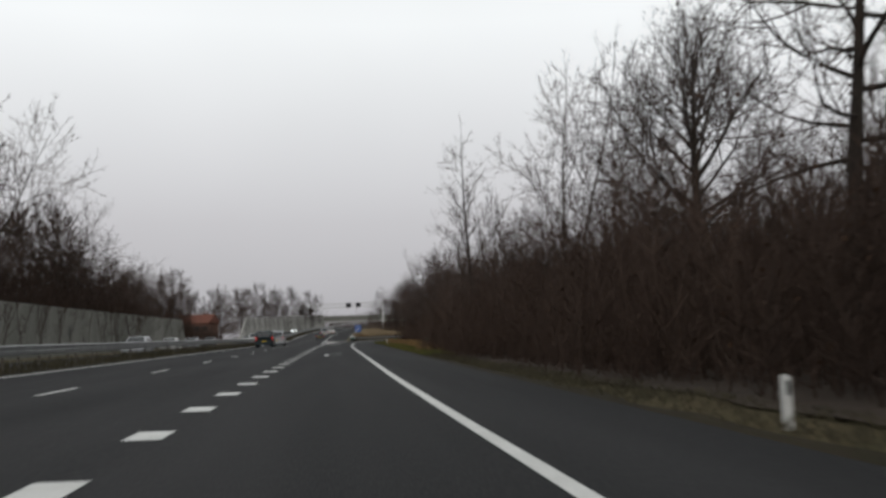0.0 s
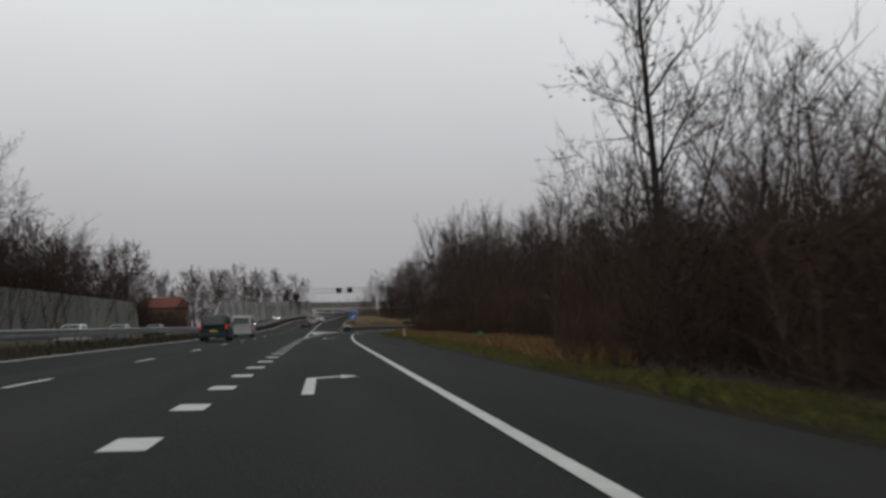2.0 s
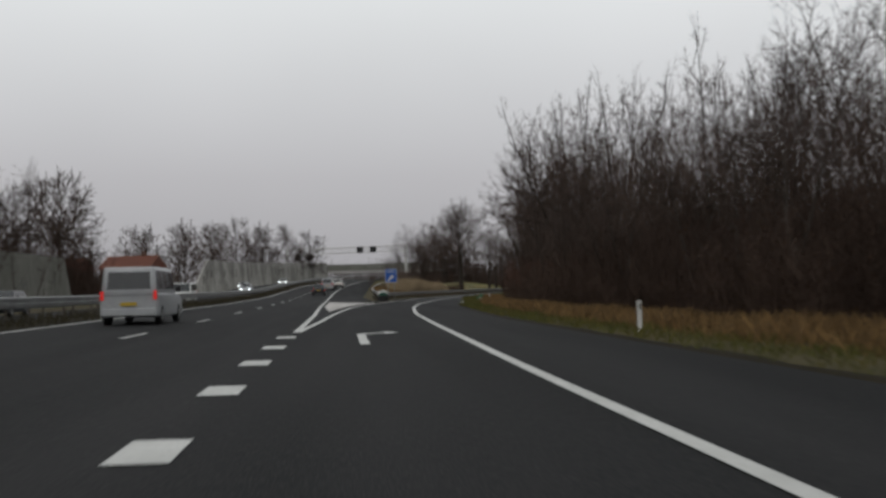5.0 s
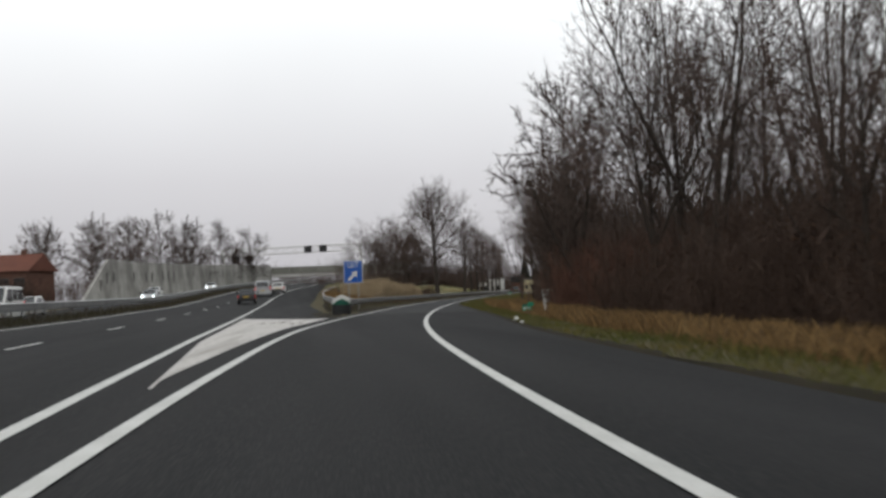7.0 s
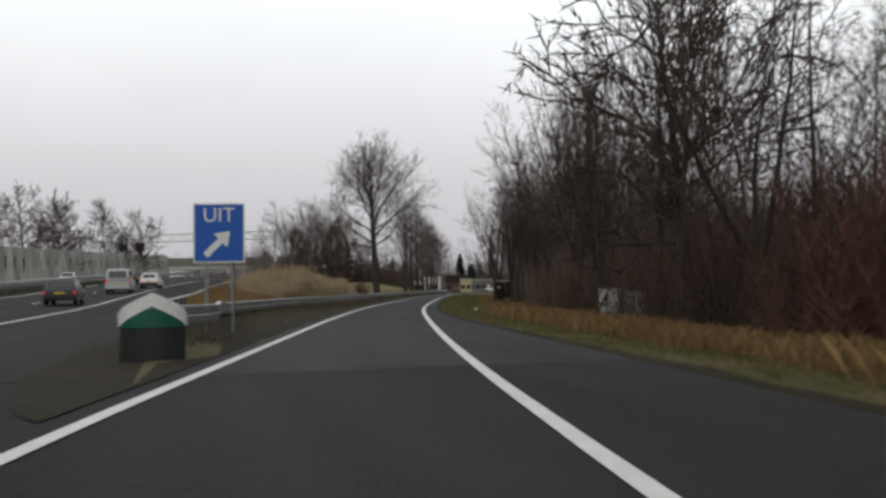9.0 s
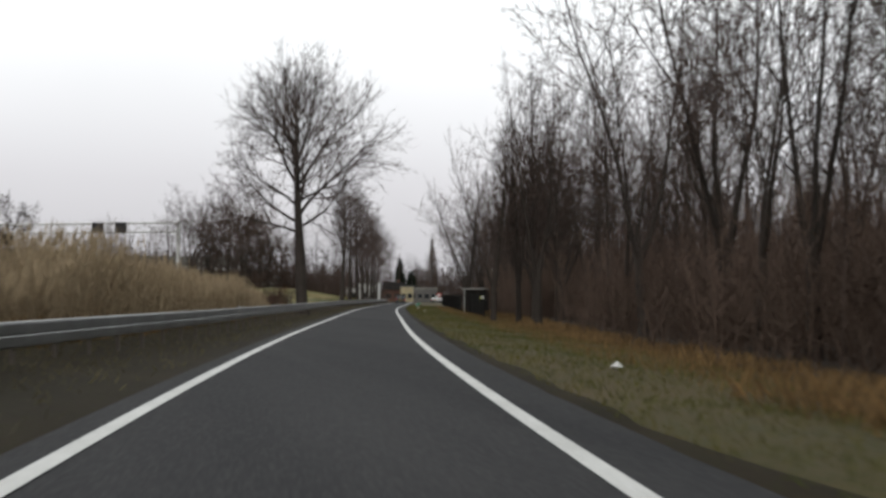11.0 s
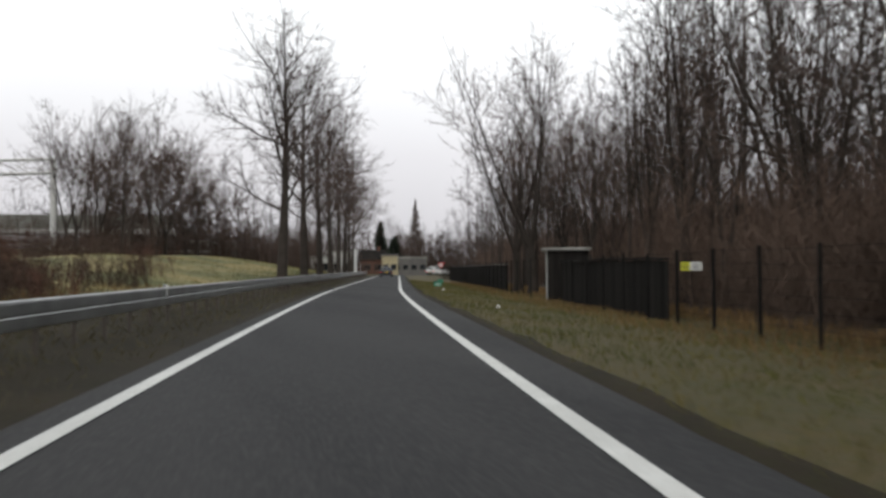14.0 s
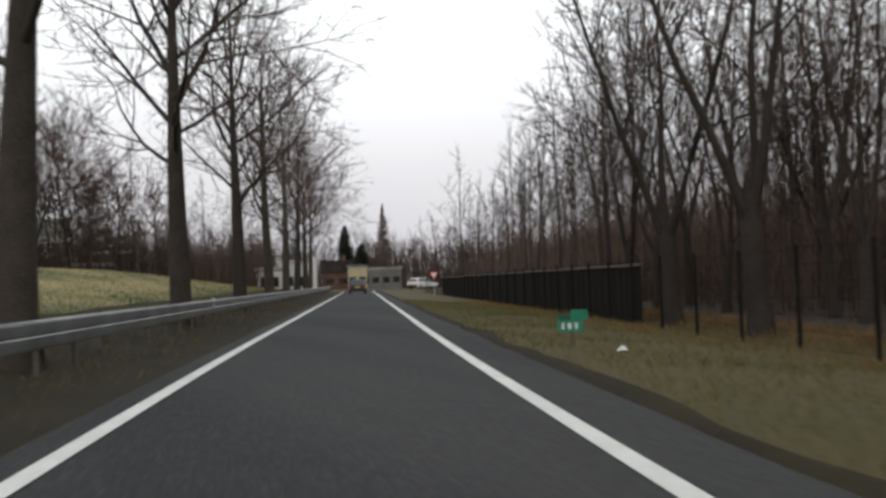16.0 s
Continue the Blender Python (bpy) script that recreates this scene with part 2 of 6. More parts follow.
# ---- mesh helpers ----
class Shape:
    """Gathers vertices and faces for one mesh."""

    def __init__(self):
        self.v, self.f = [], []

    def quad(self, a, b, c, d):
        k = len(self.v)
        self.v += [tuple(a), tuple(b), tuple(c), tuple(d)]
        self.f.append((k, k + 1, k + 2, k + 3))

    def tri(self, a, b, c):
        k = len(self.v)
        self.v += [tuple(a), tuple(b), tuple(c)]
        self.f.append((k, k + 1, k + 2))

    def box(self, x0, x1, y0, y1, z0, z1, m=None, chamfer=0.0):
        k, c = len(self.v), chamfer
        if c:
            ring = [(x0 + c, y0), (x1 - c, y0), (x1, y0 + c), (x1, y1 - c), (x1 - c, y1), (x0 + c, y1), (x0, y1 - c), (x0, y0 + c)]
            pts = [(x, y, z0) for x, y in ring] + [(x, y, z1 - c) for x, y in ring]
            ix, iy = (x0 + x1) / 2, (y0 + y1) / 2
            pts += [(x - math.copysign(c, x - ix), y - math.copysign(c, y - iy), z1) for x, y in ring]
            n = 8
            self.f.append(tuple(k + i for i in reversed(range(n))))
            for r in (0, n):
                self.f += [(k + r + i, k + r + (i + 1) % n, k + r + n + (i + 1) % n, k + r + n + i) for i in range(n)]
            self.f.append(tuple(k + 2 * n + i for i in range(n)))
        else:
            pts = [(x, y, z) for z in (z0, z1) for x, y in ((x0, y0), (x1, y0), (x1, y1), (x0, y1))]
            self.f += [tuple(k + i for i in q) for q in ((3, 2, 1, 0), (4, 5, 6, 7), (0, 1, 5, 4), (1, 2, 6, 5), (2, 3, 7, 6), (3, 0, 4, 7))]
        self.v += [tuple(m @ Vector(p)) for p in pts] if m else pts
        return self

    def tube(self, pts, radii, n=6, caps=True):
        k0 = len(self.v)
        pts = [Vector(p) for p in pts]
        for i, p in enumerate(pts):
            d = (pts[min(i + 1, len(pts) - 1)] - pts[max(i - 1, 0)]).normalized()
            u = d.orthogonal().normalized() if abs(d.z) < 0.9 else d.cross(Vector((0.3, 1, 0))).normalized()
            w = d.cross(u)
            r = radii[i]
            self.v += [tuple(p + r * (math.cos(2 * math.pi * j / n) * u + math.sin(2 * math.pi * j / n) * w)) for j in range(n)]
        for i in range(len(pts) - 1):
            a = k0 + i * n
            self.f += [(a + j, a + (j + 1) % n, a + n + (j + 1) % n, a + n + j) for j in range(n)]
        if caps:
            self.f.append(tuple(k0 + j for j in reversed(range(n))))
            self.f.append(tuple(k0 + (len(pts) - 1) * n + j for j in range(n)))
        return self

    def extrude(self, outline, a, b, m=None):
        """A closed outline of (x, z), drawn out from y = a to y = b."""
        k, n = len(self.v), len(outline)
        pts = [(x, a, z) for x, z in outline] + [(x, b, z) for x, z in outline]
        self.v += [tuple(m @ Vector(p)) for p in pts] if m else pts
        self.f.append(tuple(k + i for i in range(n)))
        self.f.append(tuple(k + n + i for i in reversed(range(n))))
        self.f += [(k + (i + 1) % n, k + i, k + n + i, k + n + (i + 1) % n) for i in range(n)]
        return self

    def mesh(self, name, material, smooth=False):
        me = bpy.data.meshes.new(name)
        me.from_pydata(self.v, [], self.f)
        me.materials.append(material)
        if smooth:
            me.polygons.foreach_set("use_smooth", [True] * len(me.polygons))
        me.update()
        return me


def part(name, shape, material, parent=None, label="", smooth=False):
    ob = new(name, shape.mesh(name, material, smooth))
    if parent:
        ob.parent = parent
    if label:
        ob["label"] = label
    return ob


def thing(name, m, label, category, group="", kind=""):
    ob = new(name)
    ob.matrix_world = m
    return tagged(ob, label, category, group, kind)


# ---- plan: the lines of the roads ----
def table(y, pairs):
    ys, xs = zip(*pairs)
    return np.interp(y, ys, xs)


def smooth_table(pairs, y0=-80.0, y1=520.0, width=9):
    ys = np.arange(y0, y1 + 0.5, 1.0)
    xs = table(ys, pairs)
    pad = np.pad(xs, width, mode="reflect", reflect_type="odd")
    xs = np.convolve(pad, np.ones(width) / width, "same")[width:-width]
    return lambda y: float(np.interp(y, ys, xs))


slope_end = 0.325
ramp_right = smooth_table([(-80, 1.62), (5, 1.62), (12, 1.53), (24, 1.44), (92, 1.44), (105, 1.6), (121, 1.98), (133, 2.35), (141.6, 2.88), (147.6, 3.35), (153, 3.85), (161, 4.82), (169, 6.02), (177, 7.39), (185, 8.91), (193, 10.53), (201, 12.2), (209, 13.93), (217, 15.8), (225, 17.79), (233, 19.89), (241, 22.04), (249, 24.21), (257, 26.34), (265, 28.5), (273, 30.7), (281, 32.95), (289, 35.24), (297, 37.62), (305, 40.09), (313, 42.6), (520, 107.2)], width=7)
ramp_left_a = smooth_table([(-80, -2.2), (114, -2.2), (120, -1.95), (125.6, -1.65), (132, -1.4), (140.3, -1.0), (150.7, -0.3), (154.4, 0.02), (160.8, 0.65), (171.9, 2.47), (184, 4.95), (197.3, 7.68), (205.9, 9.58), (520, 99)], width=7)
paved_right = smooth_table([(-80, 4.0), (40, 4.05), (84, 4.4), (93, 4.7), (127, 4.75), (133, 5.1), (141.7, 5.65), (153.7, 6.6), (159.5, 7.5), (167, 8.6), (185.8, 11.0), (197.3, 12.5), (205, 13.75), (217, 16.5), (233, 20.6), (257, 27.05), (289, 36.0), (313, 43.35), (520, 108.0)], width=11)
curve = smooth_table([(-80, 0), (210, 0)] + [(y, (y - 210) ** 2 / 1815) for y in range(215, 521, 5)])
climb = smooth_table([(-80, 0), (130, 0), (165, 0.08), (180, 0.13), (217, 0.4), (240, 0.95), (267, 1.8), (324, 3.3), (362, 4.3), (420, 5.3), (520, 6.2)], width=15)


def ramp_slope(y):
    return (ramp_right(y + 2) - ramp_right(y - 2)) / 4


def ramp_left(y):
    if y < 204:
        return ramp_left_a(y)
    return ramp_right(y) - 3.58 * math.sqrt(1 + ramp_slope(y) ** 2)


def beside(y, d):
    """d metres to the right of the ramp's left line, squarely."""
    s = ramp_slope(y)
    n = math.sqrt(1 + s * s)
    return ramp_left(y) + d / n, y - d * s / n


CROWN = -2.2
MEDIAN = -11.9
def road_z(x, y):
    """Height of the carriageways: crossfall to the outside, and the climb towards the viaduct."""
    e = CROWN + curve(y)
    c = climb(y)
    if x >= e:
        return c * max(0.0, 1 - (x - e) / 3.0)
    mid = MEDIAN + curve(y)
    if x >= mid:
        return c + 0.02 * (e - x)
    return c + 0.02 * (e - mid) - 0.02 * (mid - x)


def ribbon(name, material, ys, left, right, lift, across=1, parent=None, zf=None):
    """A strip of road between two edges."""
    s = Shape()
    zf = zf or road_z
    for y in ys:
        a, b = left(y), right(y)
        for i in range(across + 1):
            x = a + (b - a) * i / across
            s.v.append((x, y, zf(x, y) + lift))
    w = across + 1
    for j in range(len(ys) - 1):
        for i in range(across):
            k = j * w + i
            s.f.append((k, k + 1, k + w + 1, k + w))
    return part(name, s, material, parent, smooth=True)


def steps(a, b, d):
    return [a + (b - a) * i / max(1, round((b - a) / d)) for i in range(max(1, round((b - a) / d)) + 1)]


# ---- ground: one sheet to the horizon ----
def bump_at(x, y, cx, cy, rx, ry, h):
    d = ((x - cx) / rx) ** 2 + ((y - cy) / ry) ** 2
    return h * math.exp(-d)


def ground_z(x, y):
    right = paved_right(y)
    if x > right:
        d = x - right
        fall = table(y, [(90, 0.12), (180, 0.5), (400, 0.5)])
        rough = 0.06 * noise.noise((x * 0.4, y * 0.4, 0)) * min(1, d)
        return -0.01 - fall * min(1, max(0, d - 0.6) / 6.0) + rough
    e = CROWN + curve(y)
    left = ramp_left(y) - 0.5
    main_right = e + 4.9
    west = -23.0 + curve(y)
    if y < 176 and x > west:
        return min(road_z(x, y), road_z(x + 1.5, y)) - 0.15
    if x > left:
        return -0.12
    if main_right < x <= left:
        z = climb(y) * max(0, 1 - (x - main_right) / 8.0)
        z += min(1, (left - x) / 4.0) * (bump_at(x, y, left - 17, 345, 11, 42, 2.4) + bump_at(x, y, left - 13, 306, 7, 15, 0.9))
        return z - 0.1 + 0.25 * min(1, max(0, (left - x - 1.6) / 2.5))
    if x > west:
        return min(road_z(x, y), road_z(x + 1.5, y), road_z(x - 1.5, y)) - 0.15
    d = west - x
    return climb(y) * max(0.0, 1 - d / 30) - 0.15


xs = [-900, -600, -400, -250, -160, -110, -80, -60, -50, -42, -36] + steps(-32, 72, 1.0) + [76, 82, 90, 100, 115, 140, 190, 260, 380, 600, 900]
ys = [-300, -180, -120, -80, -60] + steps(-50, 390, 1.6) + [396, 405, 420, 440, 470, 520, 620, 850, 1300]
s = Shape()
for y in ys:
    for x in xs:
        s.v.append((x, y, ground_z(x, max(-79, min(519, y)))))
w = len(xs)
s.f = [(j * w + i, j * w + i + 1, (j + 1) * w + i + 1, (j + 1) * w + i) for j in range(len(ys) - 1) for i in range(w - 1)]
tagged(part("ground", s, GROUND, smooth=True), "flat winter ground with patchy brown and green grass", "ground", kind="structure")

# ---- roads ----
ys = steps(-60, 178, 2.5)
main = tagged(ribbon("road", ASPHALT, ys, lambda y: -11.2, paved_right, 0.0, 14), "dark grey asphalt motorway carriageway with an exit lane", "road", kind="structure")
far = tagged(ribbon("road", ASPHALT, steps(178, 500, 3), lambda y: -11.2 + curve(y), lambda y: CROWN + curve(y) + 4.45, 0.0, 6), "dark grey asphalt motorway carriageway climbing to a viaduct", "road", kind="structure")
tagged(ribbon("road", ASPHALT, steps(-60, 500, 4), lambda y: -22.6 + curve(y), lambda y: -12.6 + curve(y), 0.0, 4), "asphalt carriageway of the oncoming traffic", "road", kind="structure")
tagged(ribbon("road", ASPHALT_RAMP, steps(178, 420, 2), lambda y: ramp_left(y) - 0.45, lambda y: paved_right(y), 0.004, 4), "grey asphalt exit ramp curving away from the motorway", "road", kind="structure")


def line(name, label, ys, mid, width, lift=0.008, material=None):
    ob = ribbon(name, material or PAINT, ys, lambda y: mid(y) - width / 2, lambda y: mid(y) + width / 2, lift)
    return tagged(ob, label, "road marking", kind="structure")


line("edge_line", "solid white edge line on dark asphalt", steps(-60, 410, 1.5), ramp_right, 0.17, 0.012)
line("edge_line", "solid white line on the inside of the exit ramp", steps(118, 410, 1.5), ramp_left, 0.18, 0.014)
line("edge_line", "solid white line along the motorway past the exit", steps(118, 490, 1.5), lambda y: -2.1 + curve(y) - 0.2 * min(1, max(0, (y - 135) / 20)), 0.18, 0.012)
line("edge_line", "white edge line beside the central reservation", steps(-60, 490, 3), lambda y: -10.15 + curve(y), 0.2, 0.012)
line("edge_line", "white edge line of the oncoming carriageway", steps(-60, 490, 3), lambda y: -13.5 + curve(y), 0.2, 0.012)

for y in np.arange(10.87 - 32.0, 117, 4.0):
    tagged(ribbon("lane_block", PAINT, [y, y + 1.0], lambda q: -2.42, lambda q: -1.98, 0.012), "short wide white block of the exit lane line", "road marking", "exit lane blocks", "structure")
for y in np.arange(20.0 - 4 * 11.95, 380, 11.95):
    c = curve(y)
    tagged(ribbon("lane_dash", PAINT, [y, y + 1.5, y + 3.0], lambda q: -6.17 + c, lambda q: -6.03 + c, 0.012), "narrow white lane dash on dark asphalt", "road marking", "lane dashes", "structure")

# painted gore between ramp and motorway, with its strokes laid along the scuffs
s = Shape()
gy = steps(141.0, 173.5, 1.0)
SCUFF = 0.085
for y in gy:
    a = -1.98 + 0.5 * max(0, 1 - (y - 141.0) / 12)
    b = max(a + 0.05, ramp_left(y) - table(y, [(138, 0.62), (156, 0.62), (173, 0.8)]))
    for i in range(5):
        x = a + (b - a) * i / 4
        q = y + (0.9 * (1 - i / 4) if y > 173 else 0)
        s.v.append((x * math.cos(SCUFF) - q * math.sin(SCUFF), x * math.sin(SCUFF) + q * math.cos(SCUFF), road_z(x, q) + 0.012))
s.f = [(j * 5 + i, j * 5 + i + 1, j * 5 + i + 6, j * 5 + i + 5) for j in range(len(gy) - 1) for i in range(4)]
ob = tagged(part("gore_marking", s, PAINT_GORE), "worn white painted gore with dark scuff streaks", "road marking", kind="structure")
ob.matrix_world = Matrix.Rotation(-SCUFF, 4, "Z")
for k in range(5):
    x, y = -1.0 + 0.38 * k, 166.0 + 0.8 * (k % 3)
    tagged(ribbon("worn_stripe", SOIL, steps(y, 173.0 - 0.5 * (k % 2), 0.5), lambda q: x + (q - y) * 0.11, lambda q: x + (q - y) * 0.11 + 0.13 * math.sin(3.14 * min(1, (q - y + 0.3) / 2)), 0.016), "brown strip where the gore paint is worn away", "road marking", "worn strips", "structure")


def turn_arrow(y, x):
    """A shaft ahead with a head bent to the right."""
    a = Shape()
    z = 0.014
    a.quad((x - 0.1, y, z), (x + 0.1, y, z), (x + 0.1, y + 4.3, z), (x - 0.1, y + 4.6, z))
    a.quad((x - 0.1, y + 4.6, z), (x + 0.1, y + 4.3, z), (x + 0.6, y + 4.75, z), (x + 0.6, y + 5.15, z))
    a.tri((x + 0.6, y + 4.25, z), (x + 0.98, y + 4.95, z), (x + 0.6, y + 5.65, z))
    tagged(part("turn_arrow", a, PAINT), "white right-turn arrow painted on the exit lane", "road marking", "exit arrows", "structure")


turn_arrow(53.1, -0.66)
turn_arrow(111.5, -0.4)



# ---- trees: bare winter crowns ----
def grow(rng, height, girth, clear, limbs, low, top, reach, leaders=1, fall=0.75, up=0.1, dens=(1.2, 1.7), crook=0.13, twig=0.007, spray=5, rich=False, leaves=0.0, tip=0.9, lean=0.03):
    """Wood, twigs and leaves of a bare tree. clear: share of the height without limbs; low, top: how far the lowest and the topmost
    limbs open from the stem, in degrees; reach: length of the longest limbs, as a share of the height; up: how strongly limbs turn upwards."""
    wood, fine, leaf = Shape(), Shape(), Shape()

    def shaken(size):
        return Vector((rng.gauss(0, size), rng.gauss(0, size), rng.gauss(0, size)))

    def spike(p, q, r):
        """A thin twig that ends in a point."""
        u = shaken(1).cross(q - p).normalized() * r
        k = len(fine.v)
        fine.v += [tuple(p + u), tuple(p - u), tuple(q)]
        fine.f.append((k, k + 1, k + 2))

    def twigs(p, d, length):
        length = min(length, 1.6)
        spike(p, p + (d + shaken(0.1)).normalized() * length, twig * 1.25)
        for k in range(spray - 1):
            at = p + d * length * rng.uniform(0.1, 0.8)
            way = (d + shaken(0.55) + Vector((0, 0, 0.15))).normalized()
            spike(at, at + way * length * rng.uniform(0.4, 0.8), twig)
        if leaves and rng.random() < leaves:
            for k in range(3):
                c = p + d * length * rng.uniform(0.3, 0.9) + shaken(0.08)
                a = shaken(1).normalized() * rng.uniform(0.04, 0.08)
                b = a.orthogonal().normalized() * a.length * 0.7
                leaf.quad(c - a, c + b, c + a, c - b)

    def opened(along, degrees, turn):
        side = Matrix.Rotation(turn, 3, along) @ along.orthogonal().normalized()
        return (along * math.cos(radians(degrees)) + side * math.sin(radians(degrees))).normalized()

    def branch(p, d, length, r, level):
        if level > (3 if rich else 2) or length < 0.45:
            twigs(p, d, max(length, 0.35))
            return
        seg = (0, 6, 4, 2)[level]
        pts, rads = [p.copy()], [r]
        for i in range(seg):
            d = (d + shaken(crook * (0.75 + 0.25 * level)) + Vector((0, 0, up * (1.2 if level == 1 else 0.8)))).normalized()
            p = p + d * (length / seg)
            pts.append(p.copy())
            rads.append(max(twig, r * (1 - 0.86 * (i + 1) / seg)))
        (wood if level < 2 else fine).tube(pts, rads, (8, 5, 3, 3)[level], caps=False)
        n = max(2, round(length * dens[min(level, len(dens)) - 1]))
        side = rng.uniform(0, 6.283)
        for i in range(n):
            f = 0.2 + 0.8 * (i + rng.random() * 0.8) / n
            a = min(int(f * seg), seg - 1)
            along = (pts[a + 1] - pts[a]).normalized()
            way = opened(along, rng.uniform(28, 58), side + i * math.pi + rng.gauss(0, 0.7))
            size = length * (0.18 + 0.5 * (1 - f)) * rng.uniform(0.7, 1.3)
            branch(pts[a].lerp(pts[a + 1], f * seg - a), way, size, max(twig, 0.62 * rads[a]), level + 1)
        twigs(pts[-1], d, tip * rng.uniform(0.5, 1.0))

    def stem(p, d, length, r, bare, count, wobble):
        seg = 9
        pts, rads = [p.copy()], [r]
        for i in range(seg):
            d = (d + shaken(wobble) + Vector((0, 0, 0.05))).normalized()
            p = p + d * (length / seg)
            f = (i + 1) / seg
            pts.append(p.copy())
            rads.append(max(twig * 1.5, r * (1 - 0.28 * min(1, f / max(bare, 0.05))) * (1 if f < bare else 1 - 0.93 * ((f - bare) / (1 - bare)) ** 0.8)))
        wood.tube(pts, rads, 9 if rich else 7, caps=False)
        for i in range(count):
            u = (i + rng.random() * 0.7) / count
            f = bare + (0.97 - bare) * u
            a = min(int(f * seg), seg - 1)
            along = (pts[a + 1] - pts[a]).normalized()
            way = opened(along, (low + (top - low) * u) * rng.uniform(0.8, 1.2), i * 2.4 + rng.gauss(0, 0.4))
            size = reach * height * ((1 - u) ** fall * (0.8 + 0.2 * min(1, u * 5)) + 0.08) * rng.uniform(0.7, 1.15)
            at = pts[a].lerp(pts[a + 1], f * seg - a)
            branch(at, way, size, max(twig * 1.5, min(rads[a] * 0.6, 0.3 * r * (size / (reach * height)) ** 0.8)), 1)
        twigs(pts[-1], d, tip)
        return pts

    foot = Vector((0, 0, -0.2))
    rise = Vector((rng.gauss(0, lean), rng.gauss(0, lean), 1)).normalized()
    if leaders == 1:
        stem(foot, rise, height, girth, clear, limbs, 0.035 if lean else 0.012)
    else:
        split = foot + rise * height * clear
        wood.tube([foot, foot.lerp(split, 0.5), split, split + rise * 0.5, split + rise * 0.9], [girth, girth * 0.92, girth * 0.86, girth * 0.5, 0.02], 9, caps=False)
        for k in range(leaders):
            way = opened(rise, rng.uniform(9, 24), k * 6.283 / leaders + rng.gauss(0, 0.4))
            stem(split - rise * rng.uniform(0.1, 0.5), way, height * (1 - clear) * rng.uniform(0.82, 1.0), girth * 0.95 / leaders ** 0.5, 0.16, max(4, round(limbs / leaders)), 0.06)
    wood.tube([(0, 0, -0.3), (0, 0, 0.12), (0, 0, 0.6)], [girth * 1.5, girth * 1.2, girth * 0.99], 9, caps=False)
    return wood, fine, leaf


def tree_kind(seed, bark, label, **how):
    wood, fine, leaf = grow(random.Random(seed), **how)
    root = thing("tree", pose(0, 0, -60), label, "tree", "bare trees")
    part("trunk", wood, bark, root, smooth=True)
    part("crown", fine, TWIG, root)
    if leaf.f:
        part("leaves", leaf, DEAD_LEAF, root, "few withered brown leaves")
    return root


def poplar(seed, h=13.5):
    return tree_kind(seed, BARK_LIGHT, "tall slender bare tree with steep grey branches", height=h, girth=0.17, clear=0.16, limbs=22, low=40, top=18, reach=0.36, up=0.09, dens=(1.9, 2.2), twig=0.01)


def oak(seed, h=13.0):
    return tree_kind(seed, BARK, "bare broad-crowned tree with a straight dark trunk", height=h, girth=0.34, clear=0.36, limbs=30, low=60, top=18, reach=0.5, fall=0.5, up=0.05, dens=(1.9, 2.5, 2.6), crook=0.13, twig=0.009, rich=True, lean=0.0, spray=4)


def row_oak(seed, h=12.5):
    return tree_kind(seed, BARK, "bare roadside tree with a dark trunk and arching limbs", height=h, girth=0.27, clear=0.3, limbs=22, low=60, top=20, reach=0.42, fall=0.5, up=0.09, dens=(1.7, 2.2, 2.4), crook=0.15, twig=0.009, rich=True, lean=0.0, spray=4)


def forked(seed, h=13.0):
    return tree_kind(seed, BARK, "bare tree with a forked trunk and steep rising limbs", height=h, girth=0.24, clear=0.18, limbs=27, low=52, top=20, reach=0.36, leaders=3, up=0.09, dens=(1.9, 2.4), crook=0.14, twig=0.01)


def pine(seed, h=12.0):
    return tree_kind(seed, BARK, "dark tree with level drooping branches", height=h, girth=0.19, clear=0.3, limbs=30, low=86, top=66, reach=0.3, fall=0.6, up=0.01, dens=(2.2, 2.6), twig=0.008, leaves=0.3, spray=5)


def ash(seed, h=13.0, bark=None):
    return tree_kind(seed, bark or BARK, "bare woodland tree with dark crooked branches", height=h, girth=0.16, clear=0.22, limbs=20, low=54, top=20, reach=0.4, leaders=1 + seed % 2, fall=0.6, up=0.08, dens=(1.9, 2.3), crook=0.16, twig=0.01)


def leafy_tree(seed, h=12.0):
    return tree_kind(seed, BARK, "slender bare tree with some withered brown leaves", height=h, girth=0.14, clear=0.28, limbs=22, low=54, top=28, reach=0.26, up=0.07, dens=(2.0, 2.6), crook=0.15, leaves=0.5, twig=0.008)


def far_tree(seed, h=11.0):
    return tree_kind(seed, BARK, "distant bare round-crowned tree", height=h, girth=0.2, clear=0.2, limbs=26, low=78, top=34, reach=0.42, fall=0.36, up=0.06, dens=(1.7, 2.0), crook=0.15, twig=0.026, spray=6)


def thin_tree(seed, h=13.5):
    return tree_kind(seed, BARK, "slender bare woodland tree", height=h, girth=0.13, clear=0.3, limbs=12, low=46, top=20, reach=0.3, up=0.09, dens=(1.3, 1.6), crook=0.15, twig=0.014, spray=5)


